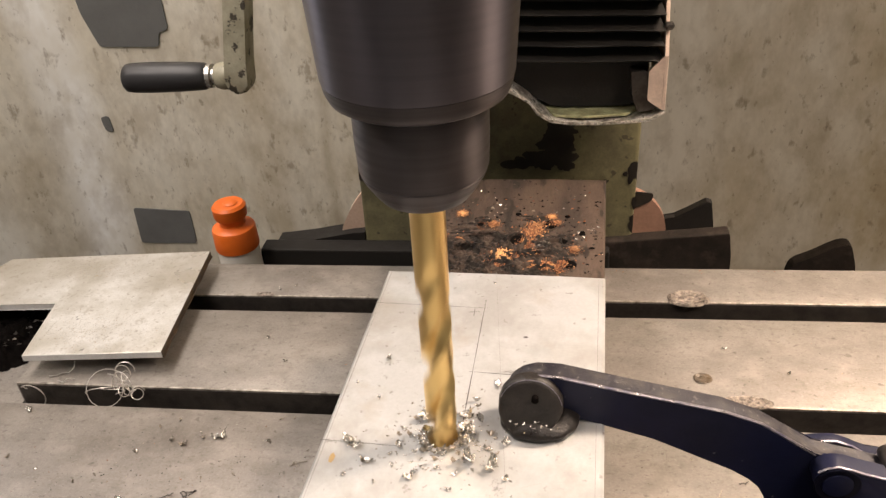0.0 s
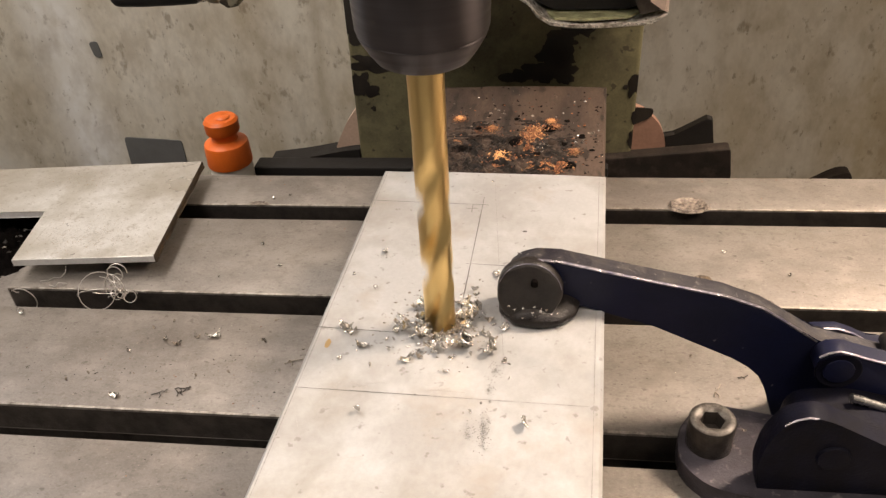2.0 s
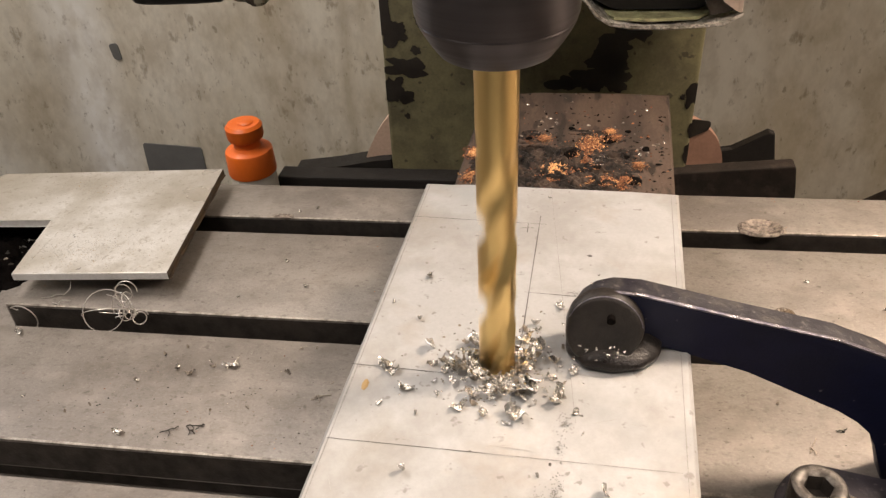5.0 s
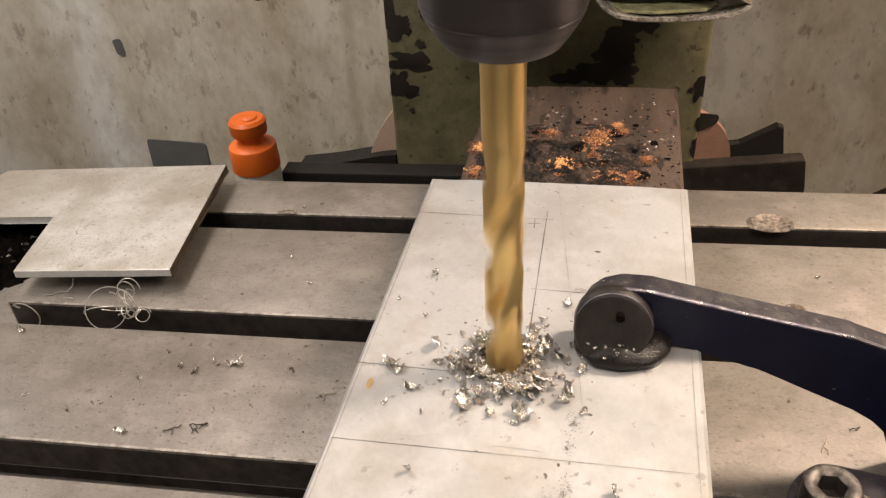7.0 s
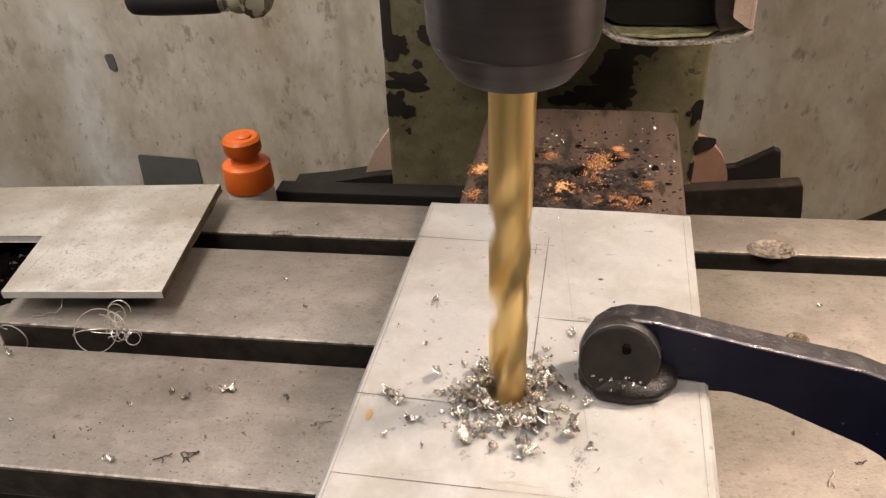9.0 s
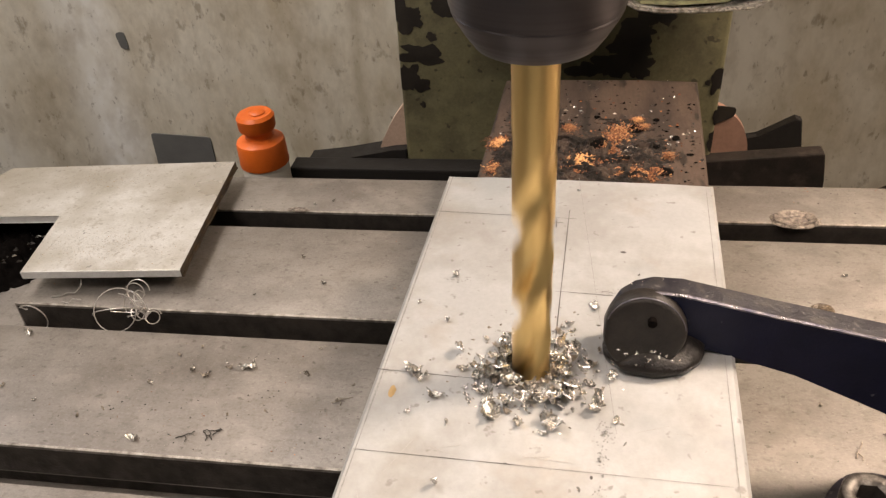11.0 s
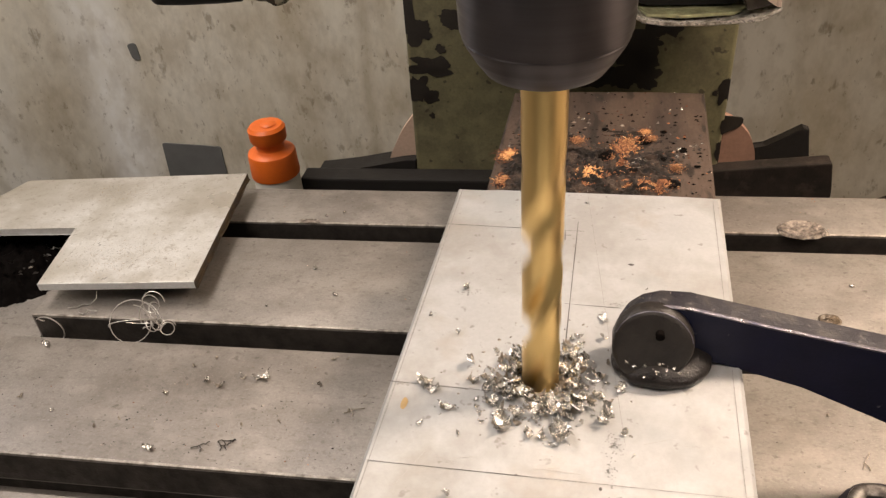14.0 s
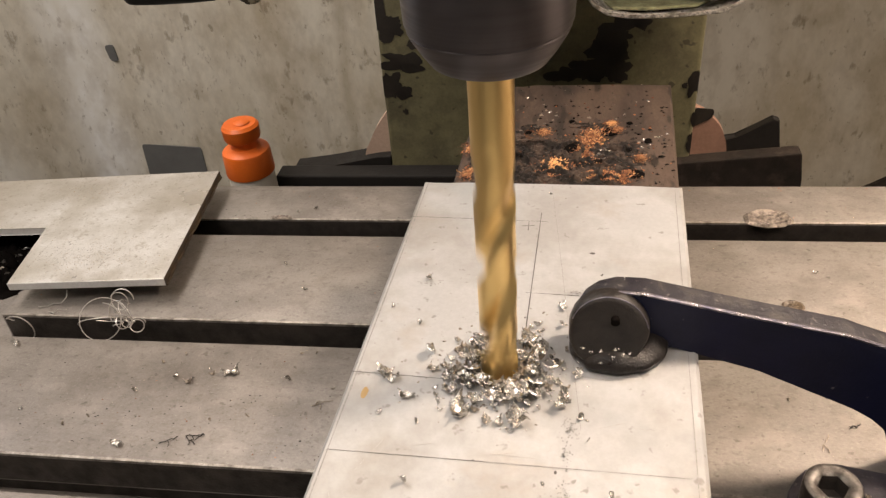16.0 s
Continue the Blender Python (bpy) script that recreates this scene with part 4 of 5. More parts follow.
def flake_mesh(name, seed, mat):
    """A crumpled flake of metal: a small torn sheet, folded and with thickness."""
    r = random.Random(seed)
    bm = bmesh.new()
    nx, ny = 7, 4
    fold, bend = r.uniform(-1.0, 1.0), r.uniform(0.3, 1.1)
    top, low = [], []
    for i in range(nx):
        for j in range(ny):
            u, v = i / (nx - 1) - 0.5, j / (ny - 1) - 0.5
            x = 2.5 * u * (1 - 0.35 * bend * abs(u)) + r.uniform(-0.16, 0.16)
            y = 1.5 * v * (1 - 0.7 * abs(u)) + 0.5 * fold * math.sin(2.6 * u) + r.uniform(-0.15, 0.15) * (1.8 if j in (0, ny - 1) else 1)
            z = bend * (abs(u + 0.4 * fold * v) * 1.9) + 0.26 * math.sin(9 * u + 4 * v + seed) + r.uniform(-0.17, 0.17)
            top.append(bm.verts.new((x, y, z + 0.04)))
            low.append(bm.verts.new((x, y, z - 0.04)))
    for S in (top, low):
        for i in range(nx - 1):
            for j in range(ny - 1):
                bm.faces.new((S[i * ny + j], S[(i + 1) * ny + j], S[(i + 1) * ny + j + 1], S[i * ny + j + 1]))
    edge = [i * ny for i in range(nx)] + [(nx - 1) * ny + j for j in range(1, ny)] + [i * ny + ny - 1 for i in range(nx - 2, -1, -1)] + [j for j in range(ny - 2, 0, -1)]
    for a, b in zip(edge, edge[1:] + edge[:1]):
        bm.faces.new((top[a], top[b], low[b], low[a]))
    bmesh.ops.scale(bm, verts=bm.verts, vec=(0.0013, 0.0013, 0.0013))
    lo = min(v.co.z for v in bm.verts)
    bmesh.ops.translate(bm, verts=bm.verts, vec=(0, 0, -lo))
    bmesh.ops.recalc_face_normals(bm, faces=bm.faces)
    me = bpy.data.meshes.new(name)
    bm.to_mesh(me)
    bm.free()
    me.materials.append(mat)
    return me


BRIGHT = [chip_mesh("metal_chip", 30 + i, CHIP) for i in range(5)] + [flake_mesh("metal_chip", 130 + i, CHIP) for i in range(9)]
DULL = [flake_mesh("dull_chip", 160 + i, CHIP_DARK) for i in range(5)]


def chip(mesh, x, y, z, size, label, group, turn=None):
    o = new("metal_chip", mesh)
    o.location = (x, y, z)
    o.rotation_euler = (rng.uniform(-0.25, 0.25), rng.uniform(-0.25, 0.25), rng.uniform(0, 6.28) if turn is None else turn)
    o.scale = (size, size, size)
    return tagged(o, label, "metal chip", group)


CHIP_TIMES = []
for i in range(225):
    a = (i * 2.39996 + rng.uniform(-0.5, 0.5)) % (2 * math.pi)
    rad = 0.0075 + abs(rng.gauss(0, 1)) * (0.0094 if -1.2 < (a + 0.6) % 6.283 - 3.1416 + 3.1416 < 1.9 else 0.0074)
    x, y = AXIS[0] + 0.001 + rad * math.cos(a) * 1.05, AXIS[1] - 0.0025 + rad * math.sin(a) * 0.95
    if (x - 0.0285) ** 2 < 0.0125 ** 2 and y > 0.2085:
        continue
    lift = 0.0 if rad > 0.016 else rng.uniform(0, 0.0022)
    born = -1.0 if len(CHIP_TIMES) < 62 else rng.uniform(0.3, 15.2) if len(CHIP_TIMES) % 3 else rng.uniform(0.5, 7.0)
    dull = rng.random() > 0.76
    m = rng.choice(DULL if dull else BRIGHT)
    o = chip(m, x, y, PLATE_TOP + lift, (rng.uniform(0.45, 1.3) if dull or rng.random() < 0.72 else rng.uniform(1.5, 2.7)), "bright curled aluminium drilling chip on the plate", "drilling chips round the hole")
    CHIP_TIMES.append((o, born))

for k in range(30):
    a = rng.uniform(-3.4, 0.3)
    rad = rng.uniform(0.0064, 0.0085)
    chip(rng.choice(BRIGHT if k % 3 else DULL), AXIS[0] + rad * math.cos(a), AXIS[1] + rad * math.sin(a), PLATE_TOP + rng.uniform(0, 0.0012), rng.uniform(0.6, 1.2), "bright curled aluminium drilling chip on the plate", "drilling chips round the hole")
for x, y, s in ((-0.0392, 0.2146, 1.9), (-0.0372, 0.2120, 1.5), (-0.0317, 0.2056, 1.6), (0.0177, 0.2168, 1.4), (-0.0265, 0.1745, 1.9), (0.0265, 0.172, 1.6), (0.0095, 0.1765, 0.9), (-0.0335, 0.262, 1.0), (-0.027, 0.196, 0.9), (-0.0385, 0.199, 0.8), (0.013, 0.248, 1.3), (0.019, 0.2005, 0.9), (0.021, 0.192, 0.8), (0.0065, 0.318, 0.5), (-0.0435, 0.247, 0.6), (-0.0330, 0.238, 0.8)):
    chip(rng.choice(BRIGHT), x, y, PLATE_TOP, s, "single bright aluminium chip lying on the plate", "stray chips on the plate")
for x, y, s, d in ((-0.095, 0.261, 1.6, 0), (-0.130, 0.265, 1.1, 0), (-0.119, 0.2645, 1.3, 0), (-0.1225, 0.2635, 1.2, 0), (-0.143, 0.261, 0.8, 0), (-0.136, 0.258, 1.3, 1), (-0.128, 0.263, 0.9, 1), (-0.157, 0.252, 1.2, 0), (-0.152, 0.269, 0.8, 1), (-0.144, 0.274, 0.7, 1), (-0.218, 0.246, 0.9, 1), (-0.178, 0.233, 0.7, 1), (-0.151, 0.225, 1.1, 0), (-0.106, 0.242, 0.6, 1), (-0.094, 0.277, 0.8, 1), (-0.088, 0.278, 0.6, 1), (-0.076, 0.258, 0.6, 1), (-0.200, 0.240, 0.5, 0), (-0.120, 0.338, 0.7, 0), (-0.070, 0.319, 0.4, 0), (-0.134, 0.309, 0.4, 0), (-0.105, 0.319, 0.7, 0), (-0.120, 0.239, 0.6, 1), (-0.08, 0.25, 0.8, 1), (-0.225, 0.277, 1.2, 0), (-0.17, 0.238, 0.6, 1), (0.118, 0.338, 0.6, 0), (0.145, 0.32, 0.6, 0), (0.093, 0.262, 0.7, 1), (-0.118, 0.386, 0.7, 0), (-0.127, 0.383, 0.6, 0), (0.104, 0.216, 0.9, 0), (0.1055, 0.214, 0.7, 1)):
    zz = 0.0085 if 0.081 < x < 0.12 and y < 0.22 else 0.0
    chip(rng.choice(DULL if d else BRIGHT), x, y, zz, s * (0.85 if d else 1.25), "dull brown metal crumb on the table" if d else "small bright aluminium chip on the table", "stray chips on the table")
PAD_CHIPS = [(0.0285 + rng.gauss(0, 0.0058), 0, 0.0588 + rng.gauss(0, 0.0014)) for k in range(24)]
for x, y, z in [(min(0.038, max(0.018, x)), 0.2183 + 0.55 * (z - 0.0590) + 9.0 * (x - 0.0285) ** 2, z) for x, y, z in PAD_CHIPS] + [(0.0255, 0.2300, 0.0775), (0.0225, 0.2310, 0.0755), (0.0285, 0.2300, 0.0785), (0.0245, 0.2325, 0.0775), (0.0205, 0.2305, 0.0735), (0.0235, 0.2295, 0.0765), (0.0310, 0.2300, 0.0782)]:
    chip(rng.choice(BRIGHT), x, y, z, rng.uniform(0.15, 0.42), "tiny bright chip caught on the clamp pad", "chips on the clamp")


def loose_scatter(name, label, count, area, z, size, mats, seed, category):
    """Crumbs too many to count, as one object."""
    r = random.Random(seed)
    verts, faces, idx = [], [], []
    for k in range(count):
        x, y = area(r)
        s = size * r.uniform(0.4, 1.6)
        b = len(verts)
        h = s * r.uniform(0.3, 0.9)
        a = r.uniform(0, 6.28)
        for q in range(4):
            aa = a + q * 1.571 + r.uniform(-0.4, 0.4)
            f = s * r.uniform(0.5, 1.2)
            verts.append((x + f * math.cos(aa), y + 0.7 * f * math.sin(aa), z))
        verts.append((x + r.uniform(-0.3, 0.3) * s, y + r.uniform(-0.3, 0.3) * s, z + h))
        for q in range(4):
            faces.append((b + q, b + (q + 1) % 4, b + 4))
            idx.append(k % len(mats))
    me = bpy.data.meshes.new(name)
    me.from_pydata(verts, [], faces)
    for mt in mats:
        me.materials.append(mt)
    me.polygons.foreach_set("material_index", idx)
    return tagged(new(name, me), label, category, "", "stuff")


loose_scatter("table_crumbs", "fine metal crumbs and grit scattered on the table", 900, lambda r: (r.uniform(-0.24, 0.3), r.choice((r.uniform(0.222, 0.28), r.uniform(0.30, 0.36), r.uniform(0.379, 0.408), r.uniform(0.14, 0.20)))), 0.0, 0.00030, [CHIP_DARK, OIL_AND_SHADE, WOOD, CHIP_DARK, OIL_AND_SHADE, WOOD_RAW, OIL_AND_SHADE, CHIP], 4, "grit")
loose_scatter("offcut_grit", "fine brown grit in stained patches on the offcut", 1500, lambda r: (lambda k: (min(-0.176, max(-0.238, r.gauss(-0.214, 0.016))), max(0.307, r.gauss(0.325, 0.0080))) if k < 0.75 else (r.gauss(-0.238, 0.016), min(0.397, r.gauss(0.384, 0.005))))(r.random()), 0.0122, 0.00022, [CHIP_DARK, STAIN, SCRATCH, SCRATCH, SMUDGE, STAIN, SCRATCH, SMUDGE], 15, "grit")
loose_scatter("table_grit", "brown and black grit flecks on the near table land", 420, lambda r: (r.gauss(-0.12, 0.06), r.choice((r.uniform(0.219, 0.281), r.uniform(0.222, 0.25), r.uniform(0.14, 0.20)))), 0.0, 0.00036, [OIL_AND_SHADE, CHIP_DARK, CHAR, WOOD, WOOD_BROWN, OIL_AND_SHADE, CHIP_DARK], 14, "grit")
loose_scatter("plate_crumbs", "fine aluminium crumbs on the plate round the hole", 220, lambda r: (lambda a, q: (AXIS[0] + q * math.cos(a), AXIS[1] + q * math.sin(a)))(r.uniform(0, 6.28), 0.007 + abs(r.gauss(0, 0.011))), PLATE_TOP, 0.0005, [CHIP, CHIP_DARK, CHIP], 5, "crumbs")
def swarf_heap():
    bm = bmesh.new()
    n = 110
    g = []
    for i in range(n + 1):
        for j in range(n + 1):
            x, y = -0.372 + 0.124 * i / n, 0.300 + 0.105 * j / n
            d = max(0.0, 1 - ((x + 0.306) / 0.055) ** 2 - ((y - 0.357) / 0.045) ** 2)
            g.append(bm.verts.new((x, y, -0.0152 + min(0.013, 0.022 * d) + (0.0030 * noise.noise((x * 210, y * 210, 0)) + 0.003 * noise.noise((x * 620, y * 620, 0)) if d > 0 else 0))))
    for i in range(n):
        for j in range(n):
            a = i * (n + 1) + j
            bm.faces.new((g[a], g[a + n + 1], g[a + n + 2], g[a + 1]))
    tagged(part("swarf_heap", bm, CHAR, smooth=80), "black oily heap of swarf in the trough", "swarf", "", "stuff")


swarf_heap()
loose_scatter("trough_swarf", "black wet swarf heap in the table trough", 900, lambda r: (r.gauss(-0.302, 0.020), r.gauss(0.356, 0.016)), -0.0045, 0.0016, [OIL_AND_SHADE, OIL_AND_SHADE, OIL_AND_SHADE, CHAR, CHAR, CHAR, OIL_AND_SHADE, CHAR, OIL_AND_SHADE, CHAR, OIL_AND_SHADE, CHIP_DARK, CHAR, CHIP], 6, "swarf")


GOUGES = ((0.0140, 0.3643, 0.0038, 0.0062), (0.0309, 0.3811, 0.0034, 0.0042), (0.0398, 0.3438, 0.0044, 0.0034), (0.0473, 0.3727, 0.0018, 0.0022), (-0.0061, 0.3690, 0.0080, 0.0016), (-0.006, 0.3815, 0.0016, 0.0018), (0.0135, 0.3925, 0.0014, 0.0016), (0.0400, 0.3900, 0.0014, 0.0014), (0.0520, 0.3585, 0.0016, 0.0010), (-0.0120, 0.3560, 0.0050, 0.0014), (0.0255, 0.3500, 0.0022, 0.0016), (0.0385, 0.3640, 0.0016, 0.0022))


def wood_debris():
    """Torn splinters, holes and swarf on the packing block."""
    top = 0.0455
    r = random.Random(12)
    bm = bmesh.new()
    nx, ny = 150, 120
    grid = []
    for i in range(nx + 1):
        for j in range(ny + 1):
            u, v = i / nx, j / ny
            x, y = -0.0345 + 0.0850 * u + 0.004 * v, 0.322 + 0.078 * v
            rag = 0.5 + 0.9 * noise.noise((x * 55, y * 55, 2))
            fade = min(1, max(0, (1 - v) * 3.2 - rag * 0.9)) * min(1, u * 12 + 0.1) * min(1, max(0, (1 - u) * 5 - rag * 0.5))
            h = 0.0022 - 0.0040 * abs(noise.noise((x * 120, y * 230, 0))) + 0.0016 * noise.noise((x * 420, y * 560, 5)) + 0.0009 * noise.noise((x * 900, y * 1200, 9))
            for hx, hy, rx, ry in GOUGES:
                q = math.hypot((x - hx) / rx, (y - hy) / ry)
                h += 0.0016 * math.exp(-((q - 1.25) / 0.22) ** 2) - (0.006 if q < 1.0 else 0)
            grid.append(bm.verts.new((x, y, top - 0.0006 + fade * max(0.0, h + 0.0008))))
    for i in range(nx):
        for j in range(ny):
            a = i * (ny + 1) + j
            bm.faces.new((grid[a], grid[a + ny + 1], grid[a + ny + 2], grid[a + 1]))
    part("chewed_top", bm, CHEWED, bpy.data.objects["wooden_block"], "torn and charred wood surface", smooth=35)
    for k, (x, y, s) in enumerate(((0.0080, 0.3510, 0.0074), (0.0231, 0.3782, 0.0050), (0.0215, 0.3705, 0.0052), (0.0205, 0.3620, 0.0046), (0.0240, 0.3525, 0.0046), (0.0345, 0.3415, 0.0052), (0.0318, 0.3890, 0.0030), (0.0345, 0.3830, 0.0024), (0.0037, 0.3421, 0.0044), (-0.0170, 0.3925, 0.0032), (0.0011, 0.3811, 0.0030), (-0.0288, 0.3660, 0.0052), (-0.0285, 0.3440, 0.0044), (0.0435, 0.3565, 0.0028), (-0.0165, 0.366, 0.0026), (0.0300, 0.3445, 0.0046), (0.0225, 0.3440, 0.0040))):
        bm = bmesh.new()
        pale = k in (0, 6, 9, 11)
        s *= 1.35
        for q in range(760):
            f = abs(r.gauss(0, 0.46))
            a0 = r.uniform(0, 6.28)
            c = Vector((s * f * math.cos(a0), 1.15 * s * f * math.sin(a0), 0.0010 * max(0, 1 - f) * r.uniform(0.2, 1)))
            a = a0 + r.gauss(0, 0.9)
            ln, w = r.uniform(0.05, 0.24) * s, r.uniform(0.014, 0.045) * s
            d, e = Vector((math.cos(a), math.sin(a), r.uniform(0.0, 0.5))), Vector((-math.sin(a), math.cos(a), 0))
            m = c + d * ln * 0.55 + Vector((0, 0, w))
            t = c + d * ln + Vector((0, 0, -0.25 * ln)) * r.random()
            v = [bm.verts.new(p) for p in (c - e * w, c + e * w, m + e * w * 0.8, m - e * w * 0.8, m + Vector((0, 0, w)), t)]
            shade = r.random() + (1.25 * (0.55 - f) if pale else -0.16)
            for fc in ((0, 1, 4), (1, 2, 4), (3, 0, 4), (2, 5, 4), (5, 3, 4)):
                bm.faces.new([v[i] for i in fc]).material_index = 2 if shade > 0.70 else 0 if shade > 0.24 else 1
        bmesh.ops.translate(bm, verts=bm.verts, vec=(x, y, top + 0.0006))
        tagged(part("splinter_tuft", bm, [WOOD_RAW, WOOD_BROWN, WOOD_PALE]), "torn pale orange wood fibres on the packing block" if pale else "torn orange-brown wood fibres on the packing block", "wood splinters", "torn wood on the block")
    for x, y, rx, ry in GOUGES:
        bm = bmesh.new()
        c0 = bm.verts.new((x, y, top + 0.0002))
        ring = [bm.verts.new((x + rx * math.cos(t) * (1.05 + 0.5 * noise.noise((t, x * 99, 0))), y + ry * math.sin(t) * (1.05 + 0.5 * noise.noise((t, y * 99, 4))), top + 0.0005)) for t in [2 * math.pi * i / 18 for i in range(18)]]
        for i in range(18):
            bm.faces.new((c0, ring[i], ring[(i + 1) % 18]))
        part("gouge", bm, CHAR, bpy.data.objects["wooden_block"], "charred gouge")


wood_debris()
loose_scatter("block_swarf", "dark swarf and bright crumbs on the packing block", 800, lambda r: (r.uniform(-0.03, 0.058), min(0.433, max(0.332, r.gauss(0.372, 0.026)))), 0.0455, 0.0008, [CHIP_DARK, OIL_AND_SHADE, WOOD, CHAR, OIL_AND_SHADE, WOOD_BROWN, WOOD, OIL_AND_SHADE, CHAR, WOOD, CHAR, OIL_AND_SHADE, WOOD_RAW, WOOD, CHAR, OIL_AND_SHADE, CHIP, CHAR, CHIP], 8, "swarf")
loose_scatter("grey_swarf", "small heap of fine grey swarf on the packing block", 260, lambda r: (r.gauss(0.0269, 0.0026), r.gauss(0.3600, 0.0032)), 0.0468, 0.0006, [CHIP_DARK, FOOT, OIL_AND_SHADE, BOLT, FOOT, CHIP], 9, "swarf")


def swarf_curls():
    r = random.Random(3)

    def curl(cx, cy, cz, rad, turns, tilt, yaw, thick=0.00022):
        n = int(22 * turns)
        pts = []
        m = pose(cx, cy, cz, tilt, 0, yaw)
        for i in range(n + 1):
            a = 2 * math.pi * turns * i / n
            q = rad * (1 - 0.25 * i / n)
            pts.append(m @ Vector((q * math.cos(a), q * math.sin(a), 0.003 * i / n * turns)))
        return pts
    bm = bmesh.new()
    for args in ((-0.1755, 0.2900, 0.0160, 0.0050, 1.4, 65, 0), (-0.1885, 0.2890, 0.0045, 0.0105, 1.2, 55, 20), (-0.1865, 0.2880, 0.0035, 0.0118, 0.9, 48, 190), (-0.1725, 0.2890, 0.0025, 0.0034, 1.5, 60, 30), (-0.1805, 0.2885, 0.0035, 0.0030, 2.4, 70, 80), (-0.1815, 0.2880, 0.0020, 0.0022, 2.2, 40, 180), (-0.1800, 0.2905, 0.0060, 0.0085, 0.6, 75, 330), (-0.1765, 0.2895, 0.0085, 0.0065, 0.7, 70, 100)):
        tube(curl(*args), 0.00023, 5, bm)
    tagged(part("swarf_curl", bm, SWARF, smooth=60), "tangled bright wire-like swarf curl by the slot", "swarf curl", "swarf curls")
    bm = bmesh.new()
    tube([(-0.2295 + 0.0070 * math.cos(t), 0.2865, 0.0001 + 0.0072 * math.sin(t)) for t in [2.2 - 3.7 * i / 20 for i in range(21)]], 0.0003, 5, bm)
    tube([(-0.2335, 0.2868, 0.0058), (-0.2355, 0.2890, 0.0040), (-0.2345, 0.2900, 0.0020), (-0.2325, 0.2890, 0.0030)], 0.0003, 5, bm)
    tagged(part("swarf_curl", bm, SWARF, smooth=60), "short bright swarf hook hanging over the slot edge", "swarf curl", "swarf curls")
    bm = bmesh.new()
    tube([(-0.2165, 0.3085, 0.0050), (-0.2160, 0.3060, 0.0030), (-0.2185, 0.3040, 0.0010), (-0.2220, 0.3035, 0.0012), (-0.2245, 0.3020, 0.0005), (-0.2285, 0.3010, 0.0008)], 0.00025, 5, bm)
    tube([(-0.222, 0.2985, 0.0003), (-0.218, 0.297, 0.0006), (-0.2165, 0.2985, 0.002), (-0.213, 0.2995, 0.001)], 0.00025, 5, bm)
    tagged(part("swarf_curl", bm, SWARF, smooth=60), "thin grey swarf thread on the table", "swarf curl", "swarf curls")


swarf_curls()


def oily_slivers():
    """Thin dark twisted slivers lying on the near land."""
    r = random.Random(55)
    for x, y, a, ln in ((-0.1315, 0.2278, 35, 0.0075), (-0.1225, 0.2308, 10, 0.0070), (-0.1235, 0.2285, -35, 0.0055), (-0.1205, 0.2300, 60, 0.0040), (-0.0785, 0.2495, 25, 0.0080), (-0.1365, 0.2590, 40, 0.0040), (0.1010, 0.2420, 62, 0.0080), (0.1120, 0.2500, 20, 0.0045)):
        bm = bmesh.new()
        pts = []
        for i in range(9):
            t = i / 8 - 0.5
            pts.append((x + ln * t * math.cos(radians(a)) + r.uniform(-0.0004, 0.0004), y + ln * t * math.sin(radians(a)) + r.uniform(-0.0005, 0.0005), 0.0004 + r.uniform(0, 0.0005)))
        tube(pts, 0.00022, 5, bm)
        if ln > 0.005:
            tube([pts[3], (pts[3][0] + 0.0012, pts[3][1] - 0.0014, 0.0006), (pts[3][0] + 0.0010, pts[3][1] - 0.0026, 0.0004)], 0.00020, 5, bm)
        tagged(part("metal_sliver", bm, OIL_AND_SHADE if ln < 0.0078 else CHIP_DARK), "thin dark oily metal sliver on the table", "metal sliver", "dark slivers on the table")


oily_slivers()


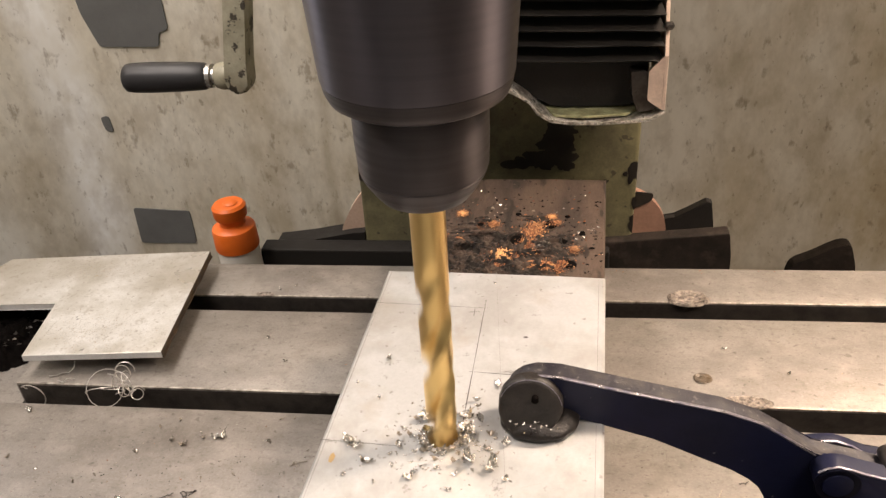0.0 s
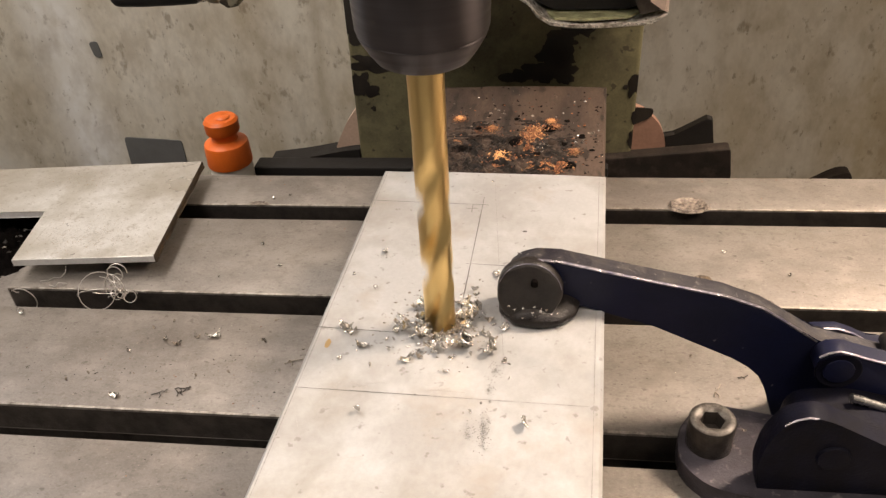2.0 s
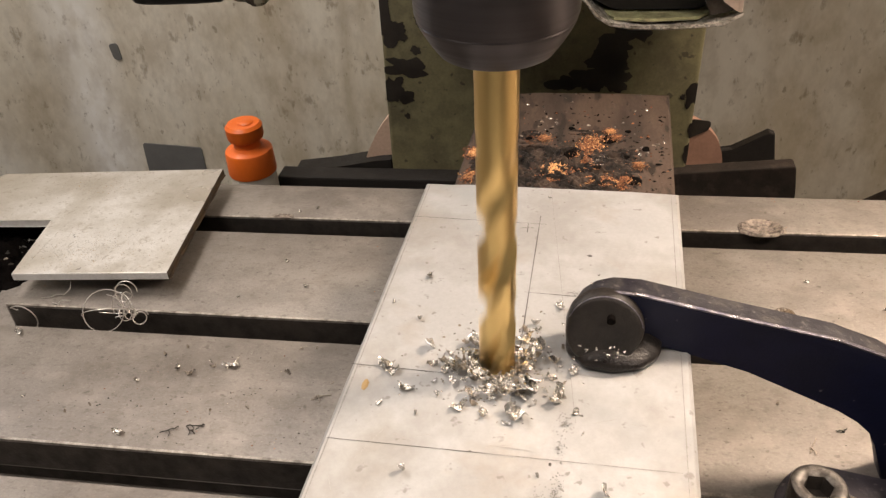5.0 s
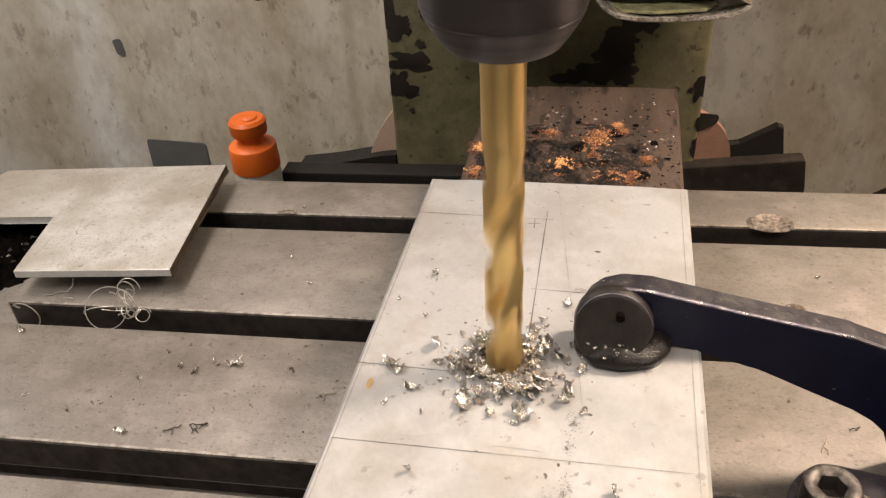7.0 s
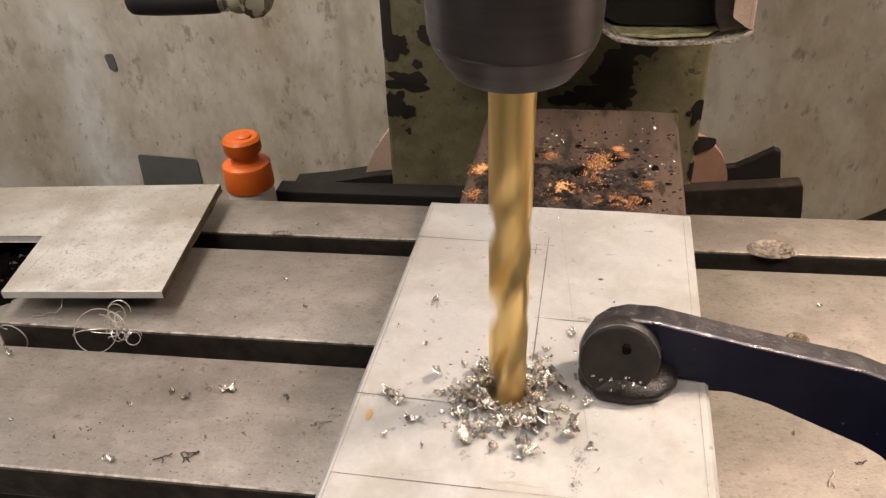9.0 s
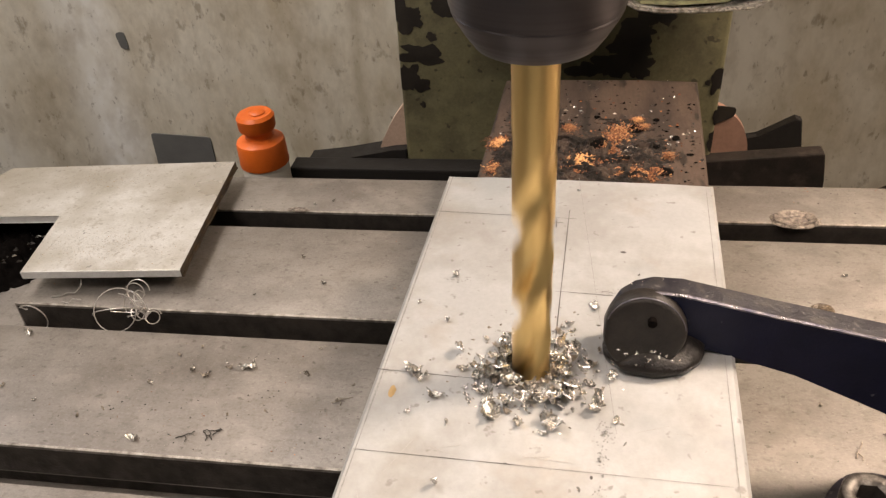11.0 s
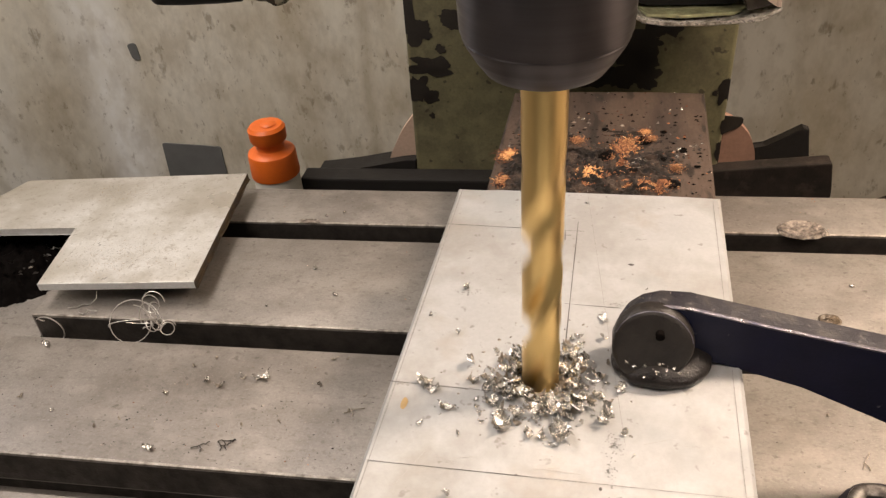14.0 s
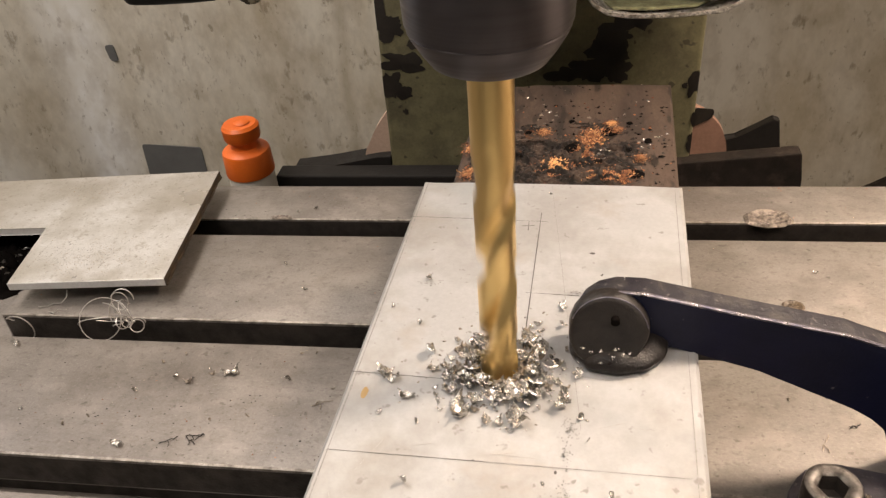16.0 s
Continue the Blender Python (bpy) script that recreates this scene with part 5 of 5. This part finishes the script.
def smear_dots():
    """Grey stippled smears where a tool has dragged over the plate."""
    r = random.Random(77)
    verts, faces = [], []
    for cx, cy, sx, sy, count in ((0.0145, 0.1690, 0.0010, 0.0040, 150), (0.0098, 0.1690, 0.0009, 0.0026, 60), (0.0160, 0.1965, 0.0014, 0.0018, 55), (0.0152, 0.1860, 0.0008, 0.0035, 50), (0.0170, 0.2560, 0.0016, 0.0010, 40), (-0.0330, 0.2590, 0.0016, 0.0008, 26)):
        for k in range(count):
            x, y, q = r.gauss(cx, sx), r.gauss(cy, sy), r.uniform(0.00010, 0.00034)
            b = len(verts)
            verts += [(x + q * math.cos(t) * r.uniform(0.5, 1.3), y + q * math.sin(t) * r.uniform(0.5, 1.3), PLATE_TOP + 0.0002) for t in (0, 1.05, 2.1, 3.15, 4.2, 5.25)]
            faces.append(tuple(range(b, b + 6)))
    me = bpy.data.meshes.new("smear")
    me.from_pydata(verts, [], faces)
    me.materials.append(SMUDGE)
    o = new("smear", me)
    o.parent = bpy.data.objects["aluminium_plate"]
    tagged(o, "grey stippled smears", "", "", "stuff")


smear_dots()


# ---- movement ----
SINK = [(0.0, -0.0011), (2.0, -0.0014), (4.0, -0.0022), (6.5, -0.0025), (9.0, -0.0028), (11.5, -0.0036), (14.0, -0.0043), (16.0, -0.0050)]


def sink(t):
    for (a, p), (b, q) in zip(SINK, SINK[1:]):
        if a <= t <= b:
            return p + (q - p) * (t - a) / (b - a)
    return SINK[-1][1]


def motions():
    step = 1 / 30
    rate = -74.0
    turning = [(k * step, pose(AXIS[0], AXIS[1], 0.05) @ pose(0, 0, sink(k * step), 0, 1.3, 0) @ pose(0, 0, -0.05, 0, 0, (rate * k) % 360)) for k in range(481)]
    walk(DRILL, turning)
    walk(CHUCK_THING, turning)
    r = random.Random(21)
    for o, born in CHIP_TIMES:
        if born < 0:
            continue
        rest = o.location.copy()
        s = o.scale[0]
        yaw = r.uniform(0, 80)
        start = (AXIS[0] + r.uniform(-0.002, 0.002), AXIS[1] + r.uniform(-0.002, 0.002), 0.0385)
        a = math.atan2(rest.y - AXIS[1], rest.x - AXIS[0])
        rim = (AXIS[0] + 0.0045 * math.cos(a), AXIS[1] + 0.0045 * math.sin(a), PLATE_TOP + 0.002)
        walk(o, [(0.0, pose(*start, 0, 0, yaw)), (born, pose(*start, 0, 0, yaw)), (born + 0.2, pose(*rim, 20, 10, yaw + 60)), (born + 0.45, pose(rest.x, rest.y, rest.z, r.uniform(-14, 14), r.uniform(-14, 14), yaw + 110)), (16.0, pose(rest.x, rest.y, rest.z, 0, 0, yaw + 110))])
        o.scale = (s, s, s)


motions()
